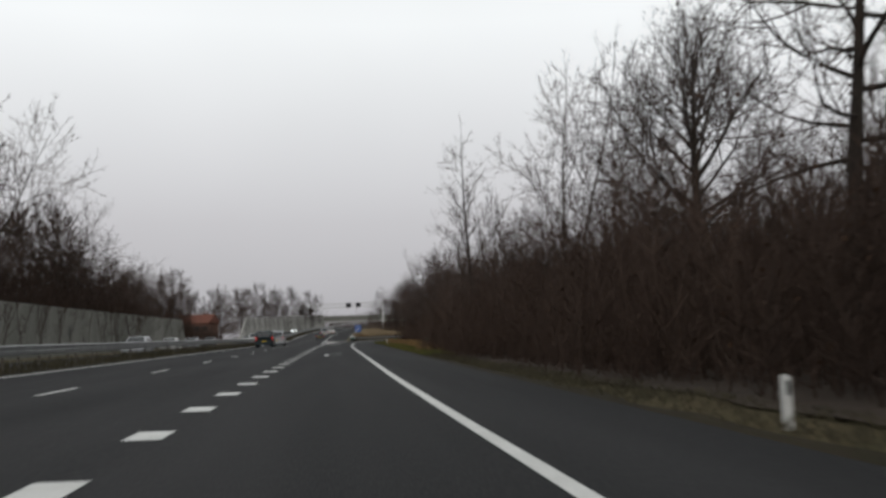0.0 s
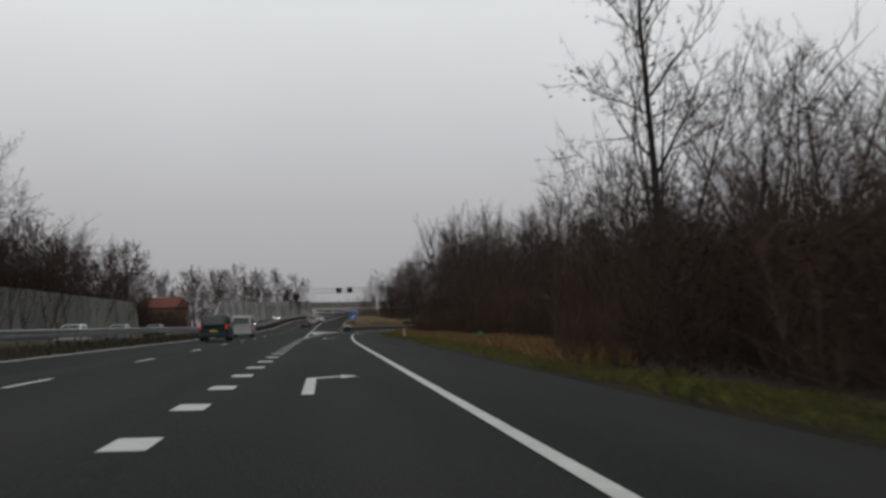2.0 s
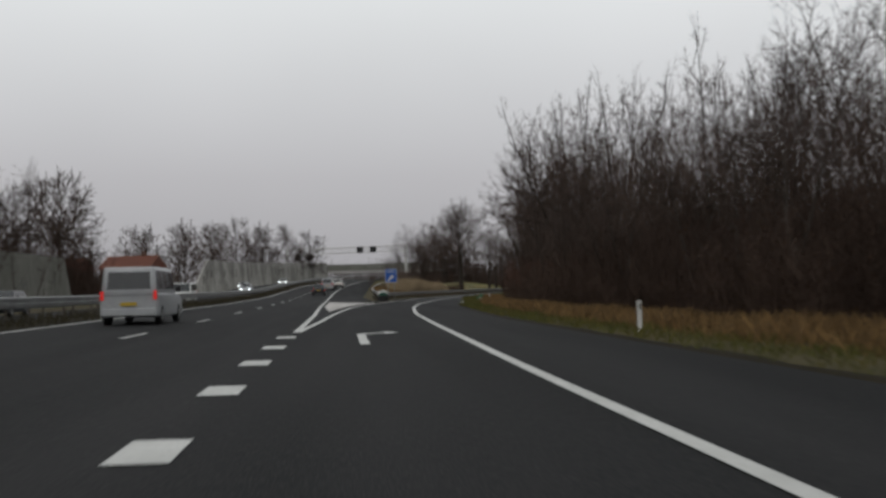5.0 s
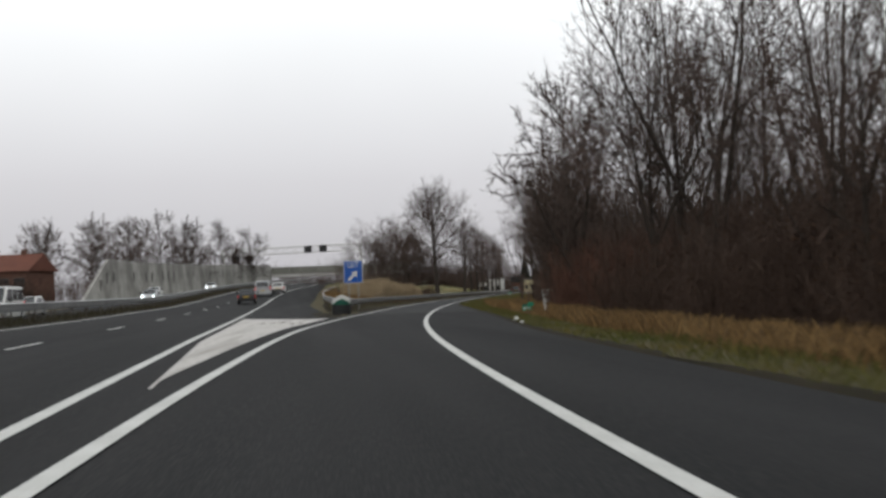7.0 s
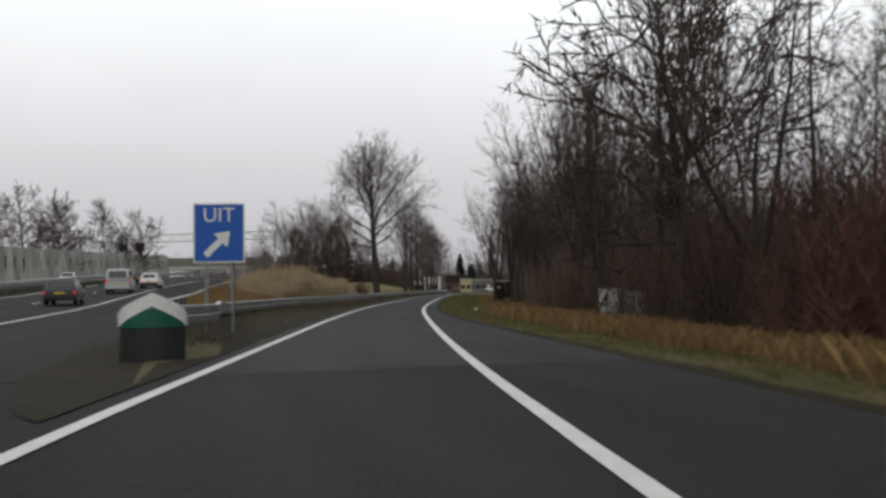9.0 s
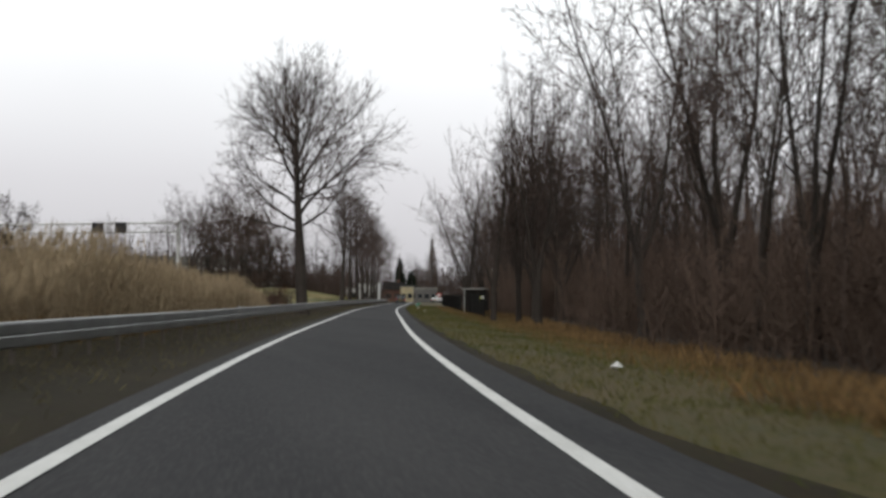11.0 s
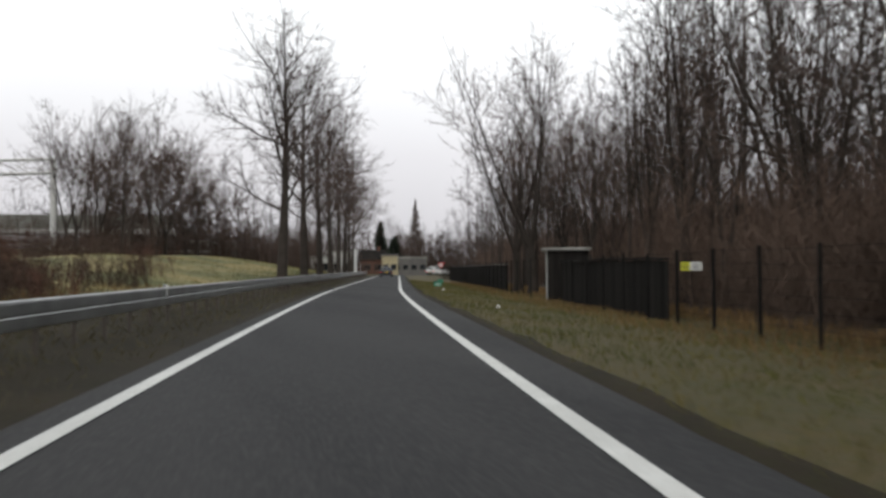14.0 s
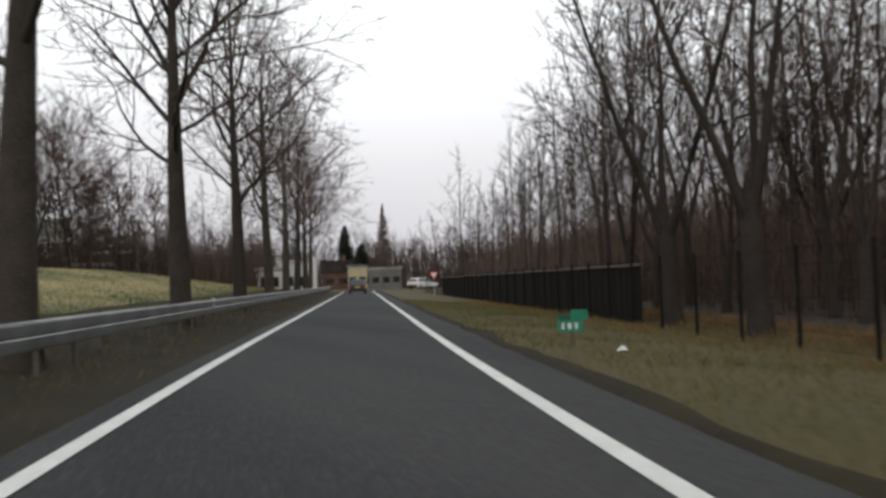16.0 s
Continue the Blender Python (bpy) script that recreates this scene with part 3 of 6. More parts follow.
def shrub_kind(seed, height, stems, width, material, label, leafage=0.1, shoots=30):
    """A clump of slender stems with long fine shoots."""
    rng = random.Random(seed)
    s, lf = Shape(), Shape()
    for _ in range(stems):
        p = Vector((rng.gauss(0, width * 0.35), rng.gauss(0, width * 0.35), -0.1))
        d = Vector((rng.uniform(-.3, .3), rng.uniform(-.3, .3), 1)).normalized()
        h = height * rng.uniform(0.5, 1.05)
        pts, rads = [p], [rng.uniform(0.008, 0.02)]
        for i in range(3):
            d = (d + Vector((rng.uniform(-.2, .2), rng.uniform(-.2, .2), 0.05))).normalized()
            pts.append(pts[-1] + d * h / 3)
            rads.append(rads[0] * (0.75, 0.5, 0.2)[i])
        s.tube(pts, rads, 3, caps=False)
        for _ in range(shoots):
            q = rng.uniform(0.2, 2.98)
            a = int(q)
            at = pts[a].lerp(pts[a + 1], q - a)
            w = Vector((rng.uniform(-1, 1), rng.uniform(-1, 1), rng.uniform(0.2, 1.7))).normalized()
            ln = rng.uniform(0.4, 1.1)
            u = w.cross(Vector((rng.uniform(-1, 1), rng.uniform(-1, 1), 0.3))).normalized() * 0.0085
            k = len(s.v)
            s.v += [tuple(at + u), tuple(at - u), tuple(at + w * ln)]
            s.f.append((k, k + 1, k + 2))
            if rng.random() < leafage:
                c = at + w * ln * 0.6
                u = Vector((rng.uniform(-1, 1), rng.uniform(-1, 1), rng.uniform(-1, 1))).normalized() * rng.uniform(0.025, 0.05)
                v = u.orthogonal().normalized() * 0.028
                lf.quad(c - u, c + v, c + u, c - v)
    root = thing("shrub", pose(0, 0, -60), label, "shrub", "undergrowth")
    part("thicket", s, material, root)
    if lf.f:
        part("leaves", lf, DEAD_LEAF, root, "withered brown leaves")
    return root


def put(kind, x, y, turn=0.0, size=1.0, z=None, wide=None):
    g = ground_z(x, max(-79, min(519, y))) if z is None else z
    ob = copy_thing(kind, pose(x, y, g, 0, 0, turn))
    ob.scale = (size * (wide or 1), size * (wide or 1), size)
    return ob


rng = random.Random(7)
POPLARS = [poplar(11), poplar(12, 12.5), poplar(13, 14.5)]
OAKS = [oak(21), oak(22)]
ASHES = [ash(31), ash(32, 12.0), ash(33, 14.0, BARK_LIGHT)]
LEAFY = leafy_tree(41)
FARS = [far_tree(51), far_tree(52, 10.0)]
THIN = [thin_tree(101), thin_tree(102, 12.0), thin_tree(103, 15.0)]
ROW = [row_oak(81), row_oak(82)]
FORKED = [forked(91), forked(92, 14.0)]
PINE = pine(95)
SHRUBS = [shrub_kind(61, 3.2, 26, 2.2, TWIG_SHADED, "tangled dark leafless shrub in the undergrowth"), shrub_kind(62, 4.2, 28, 2.6, TWIG_SHADED, "tangled dark leafless shrub in the undergrowth"), shrub_kind(63, 2.6, 28, 2.4, TWIG_SHADED, "low dark leafless shrub in the undergrowth", 0.3)]
BROWN_SHRUBS = [shrub_kind(64, 3.2, 26, 2.2, TWIG_BROWN, "tangled brown leafless shrub in the undergrowth"), shrub_kind(65, 4.2, 28, 2.6, TWIG_BROWN, "tangled brown leafless shrub in the undergrowth"), shrub_kind(66, 2.4, 28, 2.4, TWIG_BROWN, "low brown leafless shrub in the undergrowth")]
FILL = [shrub_kind(67, 3.2, 13, 2.0, TWIG_SHADED, "dark brush", 0.0, 26), shrub_kind(68, 4.2, 14, 2.2, TWIG_SHADED, "dark brush", 0.0, 26)]
PALE_SHRUBS = [shrub_kind(69, 4.0, 18, 2.0, TWIG_PALE, "pale slender willow scrub behind the reeds", 0.0), shrub_kind(70, 3.4, 20, 2.4, TWIG_PALE, "pale slender willow scrub behind the reeds", 0.0)]
RED_SHRUBS = [shrub_kind(71, 3.0, 34, 1.8, TWIG_RED, "red-brown leafless shrub at the edge of the wood", 0.05)]


def wood_edge(y):
    """Where the wood begins, right of the exit lane and the ramp."""
    return table(y, [(-60, 5.9), (14, 5.9), (22, 5.3), (38, 5.3), (48, 5.8), (64, 6.9), (70, 9.5), (88, 10.5), (110, 10.2), (136, 10.2), (144, 10.8), (168, 13.2), (188, 17.0), (205, 20.5), (230, 27.0), (258, 36.5), (270, 40.0), (300, 49.0), (330, 58.0), (420, 87.0)])


def fence_line(y):
    return ramp_right(y) + table(y, [(240, 7.4), (420, 7.0)])


def joined(name, material, items, label, category):
    """One mesh of many shrubs, for what nobody could count."""
    vs, fs, base = [], [], 0
    for me, m in items:
        n = len(me.vertices)
        co = np.empty(n * 3)
        me.vertices.foreach_get("co", co)
        r = np.array(m)
        vs.append(co.reshape(-1, 3) @ r[:3, :3].T + r[:3, 3])
        fs += [tuple(i + base for i in p.vertices) for p in me.polygons]
        base += n
    me = bpy.data.meshes.new(name)
    me.from_pydata(np.concatenate(vs), [], fs)
    me.materials.append(material)
    return tagged(new(name, me), label, category, kind="stuff")


# single trees that stand out
TRUNKS = ((31.3, 253.2, 0, 1.00), (33.4, 254.2, 77, 1.08), (31.8, 247.7, 231, 1.24), (22.7, 208.1, 308, 1.00), (21.8, 206.2, 25, 1.08), (26.3, 219.1, 102, 1.16))
put(LEAFY, 9.4, 64.2, 20, 1.3)
put(FORKED[1], 12.0, 71.0, 150, 0.9)
for k, (x, y) in enumerate(((6.0, 60.5), (6.6, 58.6), (6.5, 62.4), (7.2, 64.5))):
    put(SHRUBS[k % 2], x, y, 80 * k, 0.62)
put(ASHES[2], 10.2, 40.0, 60, 1.0)
put(OAKS[0], 11.7, 29.0, 10, 0.82)
put(PINE, 11.0, 19.0, 0, 1.25)
put(FORKED[0], 25.5, 90.0, 0, 1.3)
put(FORKED[1], 29.8, 91.6, 200, 1.4)
put(FARS[0], 28.8, 127.6, 0, 1.45)
put(ASHES[2], 28.1, 150.0, 0, 1.2)
put(ASHES[0], 25.0, 138.0, 100, 1.2)
put(FARS[0], 22.5, 198.2, 70, 1.5)
put(FORKED[0], 17.2, 164.5, 0, 1.4)
put(FORKED[1], 20.2, 160.0, 130, 1.35)
put(ASHES[1], 19.0, 170.5, 40, 1.45)
put(FORKED[0], 23.5, 167.0, 210, 1.4)
put(ASHES[0], 22.0, 180.0, 310, 1.3)
put(POPLARS[2], 18.5, 174.0, 0, 1.15)
put(POPLARS[1], 21.0, 172.0, 50, 1.1)
for k, (y, d) in enumerate(((277, 7.5), (283, 4.5), (320, 7.0))):
    put((FORKED + ASHES)[k % 5], fence_line(y) + d, y, 67 * k, 1.2 + 0.05 * (k % 4))
put(POPLARS[0], 34.8, 254.9, 33, 1.25)
put(OAKS[1], 20.55, 258.7, 180, 1.17)
put(FORKED[0], 38.9, 264.0, 80, 1.15)
put(FORKED[1], 29.7, 227.4, 40, 1.2)
put(FORKED[1], 47.9, 302.7, 0, 1.25)
put(FORKED[0], 49.5, 308.4, 120, 1.25)
for k, (x, y, a, sz) in enumerate(TRUNKS):
    put(FORKED[k % 2], x, y, a, sz, wide=0.72)
for x, y, k, sz in ((31.75, 298.4, 0, 1.1), (35.2, 309.6, 1, 1.1), (38.8, 321.4, 0, 1.08), (42.4, 333.0, 1, 1.1), (46.0, 345.0, 0, 1.06), (49.6, 357.0, 1, 1.1), (53.4, 369.5, 0, 1.05), (57.0, 382.0, 1, 1.05)):
    put(ROW[k], x, y, rng.uniform(0, 360), sz)

for x, y, sz in ((15.0, 20.0, 0.8), (17.0, 27.0, 0.85)):
    put(ASHES[int(x) % 2], x, y, rng.uniform(0, 360), sz * 0.85)

for k in range(9):
    put(ASHES[k % 2], 10.5 + 1.1 * (k % 5) + rng.uniform(-0.4, 0.4), 15.0 + 2.3 * k, rng.uniform(0, 360), rng.uniform(0.42, 0.55))

# the wood on the right
back_rows, brown_rows = [], []
for y in np.arange(-6, 400, 2.2):
    e = wood_edge(y)
    tall = 1.4 if y < 48 else 1.3
    for row, (d, kinds) in enumerate(((1.0 if y < 75 else 0.5, SHRUBS[2:]), (2.4, SHRUBS), (5.2, SHRUBS[:2]), (8.8, SHRUBS[:2]), (13.0, SHRUBS[:2]), (19.0, SHRUBS[:2]))):
        if (row == 0 and (y > 186 or y < 17)) or (y > 250 and rng.random() < (0.25, 0.25, 0.3, 0.2, 0.15, 0.1, 0.1)[row]):
            continue
        kind = rng.choice(kinds)
        # shaded copy of the twigs up to y 196, the brighter brown beyond
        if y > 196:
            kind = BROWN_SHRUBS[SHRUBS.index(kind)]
        if 166 < y < 185 and row < 2:
            kind = RED_SHRUBS[0]
        x, q, size = e + d + (1.8 if y > 252 else 0) + rng.uniform(-0.9, 0.9), y + rng.uniform(-1.3, 1.3), rng.uniform(0.75, 1.15) * tall * (0.42 if y < 75 else 0.65, 1.0, 1.2, 1.5, 1.7, 1.8, 1.9)[row]
        if 42 < x < 50.5 and 288 < q < 299:
            continue
        if row == 0 or (row == 1 and y < 260):
            put(kind, x, q, rng.uniform(0, 360), size)
        else:
            m = pose(x, q, ground_z(x, q), 0, 0, rng.uniform(0, 360)) @ Matrix.Diagonal((size, size, size, 1))
            (back_rows if y < 205 else brown_rows).append((FILL[row % 2].children[0].data, m))
for k in range(60):
    y = rng.uniform(262, 293)
    x, size = fence_line(y) + rng.uniform(3.2, 9.0), rng.uniform(1.15, 1.5)
    if 42 < x < 50.5 and 288 < y < 299:
        continue
    brown_rows.append((FILL[k % 2].children[0].data, pose(x, y, ground_z(x, y), 0, 0, rng.uniform(0, 360)) @ Matrix.Diagonal((size, size, size * 0.9, 1))))
joined("undergrowth", TWIG_SHADED, back_rows, "dense dark tangle of leafless undergrowth under the trees", "undergrowth")
joined("undergrowth", TWIG_BROWN, brown_rows, "dense brown tangle of leafless undergrowth beside the ramp", "undergrowth")
back_wood = []
for y in np.arange(-4, 400, 4.2):
    e = wood_edge(y)
    for row, d in enumerate((2.6, 7.0, 12.0, 18.0)):
        keep = 0.35 if y < 80 else 0.75 if y < 150 else 0.5 if y < 250 else 0.65
        if rng.random() > keep:
            continue
        x, q, a = e + d + rng.uniform(-1.8, 1.8), y + rng.uniform(-1.8, 1.8), rng.uniform(0, 360)
        sz = rng.uniform(0.45, 0.6) if y < 80 else rng.uniform(0.8, 1.2) if y < 200 else rng.uniform(0.85, 1.3) if y < 250 else rng.uniform(0.85, 1.25)
        if 70 < y < 152 and row < 2:
            sz = rng.uniform(0.5, 0.7) if row == 0 or y < 98 else rng.uniform(0.8, 1.0)
        elif 70 < y < 140:
            sz *= 0.75
        if row < 2 and y < 320:
            kind = rng.choice(POPLARS + ASHES + FORKED) if y > 152 else rng.choice(ASHES + THIN)
            put(kind, x, q, a, sz)
        else:
            m = pose(x, q, ground_z(x, q), 0, 0, a) @ Matrix.Diagonal((sz, sz, sz, 1))
            back_wood += [(c.data, m) for c in rng.choice(THIN).children]
for k in range(60):
    y = rng.uniform(256, 345)
    x, sz = wood_edge(y) + rng.uniform(2, 22), rng.uniform(0.9, 1.2)
    back_wood += [(c.data, pose(x, y, ground_z(x, y), 0, 0, rng.uniform(0, 360)) @ Matrix.Diagonal((sz, sz, sz, 1))) for c in rng.choice(THIN).children]
for k in range(8):
    y = rng.uniform(104, 150)
    put(ASHES[k % 3], wood_edge(y) + rng.uniform(6, 16), y, rng.uniform(0, 360), rng.uniform(0.9, 1.15))
joined("woodland", BARK, back_wood, "deep bare woodland of slender dark trees", "woodland")


def saplings(name, seed, count, place, label, stout=1.0, material=None):
    """Countless thin upright stems with a few rising side shoots."""
    r = np.random.default_rng(seed)
    x, y, z, h = place(r, count)
    rad = stout * r.uniform(0.016, 0.042, count) * (h / 6) ** 0.5
    lean = r.normal(0, 0.06, (count, 2))
    base = np.stack([x, y, z - 0.1], 1)
    tip = base + np.stack([lean[:, 0] * h, lean[:, 1] * h, h], 1)
    starts, ends, rads = [base], [tip], [rad]
    for k in range(9):
        f = r.uniform(0.15, 0.95, count)[:, None]
        a = r.uniform(0, 2 * np.pi, count)
        ln = r.uniform(0.12, 0.3, count) * h
        s0 = base + (tip - base) * f
        starts.append(s0)
        ends.append(s0 + np.stack([np.cos(a) * ln * 0.55, np.sin(a) * ln * 0.55, ln * 0.85], 1))
        rads.append(rad * 0.62)
    p, q, rr = np.concatenate(starts), np.concatenate(ends), np.concatenate(rads)[:, None]
    ring = [np.stack([np.cos(t + p[:, 0] * 9), np.sin(t + p[:, 0] * 9), 0 * t + 0 * p[:, 0]], 1) for t in (0.0, 2.094, 4.189)]
    v = np.stack([p + ring[0] * rr, p + ring[1] * rr, p + ring[2] * rr, q], 1).reshape(-1, 3)
    k = np.arange(len(p))[:, None] * 4
    f = np.concatenate([k + [0, 1, 3], k[:count] + [1, 2, 3], k[:count] + [2, 0, 3]])
    me = bpy.data.meshes.new(name)
    me.from_pydata(v.tolist(), [], f.tolist())
    me.materials.append(material or TWIG)
    return tagged(new(name, me), label, "saplings", kind="stuff")


def in_wood(y0, y1, d0, d1, h0, h1):
    def place(r, n):
        y = r.uniform(y0, y1, n)
        d = d0 + (d1 - d0) * r.random(n)
        x = np.array([wood_edge(v) for v in y]) + d
        z = np.array([ground_z(a, b) for a, b in zip(x, y)])
        return x, y, z, r.uniform(h0, h1, n) * (0.6 + 0.4 * np.minimum(1, d / 8))
    return place


saplings("saplings", 1, 2600, in_wood(0, 75, 2.0, 26, 3.0, 5.8), "crowded thin dark saplings in the wood", 1.0, TWIG_SHADED)
saplings("saplings", 2, 4000, in_wood(75, 160, 2.0, 36, 4.0, 8.5), "crowded thin dark saplings in the wood", 1.0, TWIG_SHADED)
saplings("saplings", 3, 3800, in_wood(160, 262, 1.2, 40, 3.0, 7.5), "crowded thin dark saplings in the wood")
saplings("saplings", 4, 3600, in_wood(262, 400, 1.5, 45, 3.5, 8.0), "crowded thin dark saplings behind the fence")
# deep wood: its dimness is in the twig colour as well
saplings("saplings", 9, 4200, in_wood(0, 420, 24, 50, 6.0, 11.0), "dim crowded trees deep in the wood", 4.0, TWIG_SHADED)
# across the motorway, on the bank behind the wall
for y in np.arange(60, 222, 7.0):
    for d in (0, 8):
        big = 2.5 if y < 105 else 2.0 if y < 150 else 1.45
        put(rng.choice(FARS + ASHES[:2]), -38 - d + rng.uniform(-2, 2), y + rng.uniform(-2, 2), rng.uniform(0, 360), rng.uniform(0.65, 1.0) * big, z=1.8)
bank = []
for y in np.arange(50, 224, 2.4):
    for d in (0, 3.5, 7):
        size = rng.uniform(1.6, 2.4) * (1.35 if y < 165 else 1.0)
        bank.append((rng.choice(FILL).children[0].data, pose(-35.0 - d, y + rng.uniform(-1, 1), 1.5, 0, 0, rng.uniform(0, 360)) @ Matrix.Diagonal((size, size, size, 1))))
for x, y in ((-34, 226), (-36, 233), (-38, 240), (-40, 247), (-36, 252), (-44, 256), (-33, 240), (-31, 248), (-48, 262), (-52, 268)):
    bank.append((FILL[0].children[0].data, pose(x, y, 0.0) @ Matrix.Diagonal((2.0, 2.0, 1.5, 1))))
for k in range(64):
    x = -33 - 0.4 * k
    bank.append((FILL[k % 2].children[0].data, pose(x, 256 + rng.uniform(-3, 3), 0.0, 0, 0, rng.uniform(0, 360)) @ Matrix.Diagonal((1.7, 1.7, 1.35, 1))))
joined("thicket", TWIG_SHADED, bank, "dense dark leafless thicket behind the noise wall", "thicket")
for x, y, sz in ((-41, 340, 1.7), (-28.7, 351.2, 1.65), (-21.2, 340.3, 1.6), (-34, 346, 1.5), (-48, 325, 1.5), (-15.5, 370, 1.6), (-25, 362, 1.5), (-56, 350, 1.5), (-64, 330, 1.5), (-10, 380, 1.5), (-33, 328, 1.4), (-44, 352, 1.5)):
    put(FARS[rng.random() < 0.5], x, y, rng.uniform(0, 360), sz, z=1.5)
for x, y, sz in ((26, 362, 1.75), (30.5, 370, 1.8), (35, 378, 1.65), (23.5, 374, 1.7), (39.5, 388, 1.6), (32, 392, 1.6), (20.5, 366, 1.6)):
    put(ASHES[int(x) % 3], x, y, rng.uniform(0, 360), sz * 0.85)
    put(FARS[int(x) % 2], x + 3.0, y + 5.0, rng.uniform(0, 360), sz * 0.7, wide=0.85)
far_wood, far_trees = [], []
for k in range(70):
    x = rng.uniform(14, 66)
    y = rng.uniform(375, 440) + (x - 26) * 0.35
    if x > ramp_left(y) - 10:
        continue
    size = rng.uniform(0.9, 1.3)
    if k % 3 == 0:
        far_trees += [(c.data, pose(x, y, 0.3, 0, 0, rng.uniform(0, 360)) @ Matrix.Diagonal((size * 1.2, size * 1.2, size, 1))) for c in rng.choice(THIN).children]
    far_wood.append((rng.choice(FILL).children[0].data, pose(x, y, ground_z(x, y), 0, 0, rng.uniform(0, 360)) @ Matrix.Diagonal((2.2, 2.2, 1.9, 1))))
for k in range(60):
    x, y = rng.uniform(4, 26), rng.uniform(325, 375)
    far_wood.append((rng.choice(FILL).children[0].data, pose(x, y, ground_z(x, y), 0, 0, rng.uniform(0, 360)) @ Matrix.Diagonal((1.5, 1.5, 0.8, 1))))
for k in range(46):
    a = rng.uniform(-1, 1)
    x, y = 95 + a * 60 + rng.uniform(-8, 8), 470 - a * 25 + rng.uniform(0, 60)
    size = rng.uniform(0.9, 1.4)
    far_trees += [(c.data, pose(x, y, 0.2, 0, 0, rng.uniform(0, 360)) @ Matrix.Diagonal((size * 1.2, size * 1.2, size, 1))) for c in rng.choice(THIN).children]
    far_wood.append((rng.choice(FILL).children[0].data, pose(x + 3, y + 5, 0, 0, 0, rng.uniform(0, 360)) @ Matrix.Diagonal((3.2, 3.2, 2.6, 1))))
for k in range(70):
    x = rng.uniform(-260, -50)
    far_wood.append((rng.choice(FILL).children[0].data, pose(x, 300 + rng.uniform(0, 40) - x * 0.4, 0, 0, 0, rng.uniform(0, 360)) @ Matrix.Diagonal((3.6, 3.6, 2.4, 1))))
for k in range(90):
    x, y = rng.uniform(-120, 14), rng.uniform(430, 500)
    far_wood.append((rng.choice(FILL).children[0].data, pose(x, y, 4, 0, 0, rng.uniform(0, 360)) @ Matrix.Diagonal((3.0, 3.0, 2.2, 1))))


def in_box(x0, x1, y0, y1, slope, h0, h1, clear=10.0):
    """Over a slanting patch of the plan, off the ramp."""
    def place(r, n):
        x = r.uniform(x0, x1, n)
        y = r.uniform(y0, y1, n) + (x - x0) * slope
        off = np.array([abs(a - ramp_left(min(b, 519))) > clear for a, b in zip(x, y)])
        x, y = np.where(off, x, x0), np.where(off, y, y1)
        return x, y, np.array([ground_z(a, min(519, b)) for a, b in zip(x, y)]), r.uniform(h0, h1, n)
    return place


saplings("saplings", 5, 1800, in_box(20, 60, 378, 430, 0.25, 3.5, 8.0), "distant crowded bare trees behind the grass bank", 2.6)
for k, (x, y) in enumerate(((22.5, 357), (25, 354), (28.5, 363), (19.5, 360))):
    put(ASHES[k % 3], x, y, rng.uniform(0, 360), rng.uniform(1.3, 1.5))
saplings("saplings", 6, 2600, in_box(40, 190, 492, 540, -0.3, 6.0, 12.0, 4.0), "distant crowded bare trees behind the town", 3.4)
saplings("saplings", 7, 1600, in_box(-330, -46, 312, 352, -0.25, 5.0, 9.0), "distant crowded bare trees between the walls", 3.2)
for k in range(16):
    x = 52 + k * 7.5 + rng.uniform(-3, 3)
    put(FARS[k % 2], x, 497 - (x - 52) * 0.3 + rng.uniform(-6, 6), rng.uniform(0, 360), rng.uniform(0.8, 1.15), z=0.0)
for k in range(90):
    x, y = rng.uniform(-100, -33), rng.uniform(222, 345)
    if y < 232 - (x + 33) * 0.6:
        continue
    far_wood.append((rng.choice(FILL).children[0].data, pose(x, y, -0.1, 0, 0, rng.uniform(0, 360)) @ Matrix.Diagonal((2.4, 2.4, 1.25, 1))))
for x, y in ((68, 425), (71, 431), (74, 437), (77, 441), (96, 443), (101, 449), (106, 447), (111, 452), (116, 450), (99, 440), (121, 455)):
    far_wood.append((FILL[1].children[0].data, pose(x, y, -0.1, 0, 0, rng.uniform(0, 360)) @ Matrix.Diagonal((1.6, 1.6, 1.1, 1))))
joined("far_thicket", TWIG_SHADED, far_wood, "dark leafless thicket in the distance", "thicket")
joined("far_woodland", BARK, far_trees, "distant bare grey-brown trees", "woodland")


# ---- crash barriers ----
W_BEAM = [(-0.1, 0.36), (0.0, 0.38), (0.045, 0.365), (0.052, 0.335), (0.034, 0.21), (0.022, 0.195), (0.02, 0.18), (0.03, 0.165), (0.008, 0.02), (-0.02, 0.0), (-0.04, 0.01), (-0.03, 0.34)]


def sweep(path, outline, flip=1):
    """An outline of (out, up) carried along points of the plan."""
    s = Shape()
    n = len(outline)
    for i, p in enumerate(path):
        a, b = path[max(i - 1, 0)], path[min(i + 1, len(path) - 1)]
        d = Vector((b[0] - a[0], b[1] - a[1], 0)).normalized()
        o = Vector((d.y, -d.x, 0)) * flip
        s.v += [tuple(Vector(p) + o * u + Vector((0, 0, v))) for u, v in outline]
    for i in range(len(path) - 1):
        for j in range(n):
            a, b = i * n + j, i * n + (j + 1) % n
            s.f.append((a, b, b + n, a + n))
    s.f.append(tuple(range(n)))
    s.f.append(tuple(range((len(path) - 1) * n, len(path) * n)))
    return s


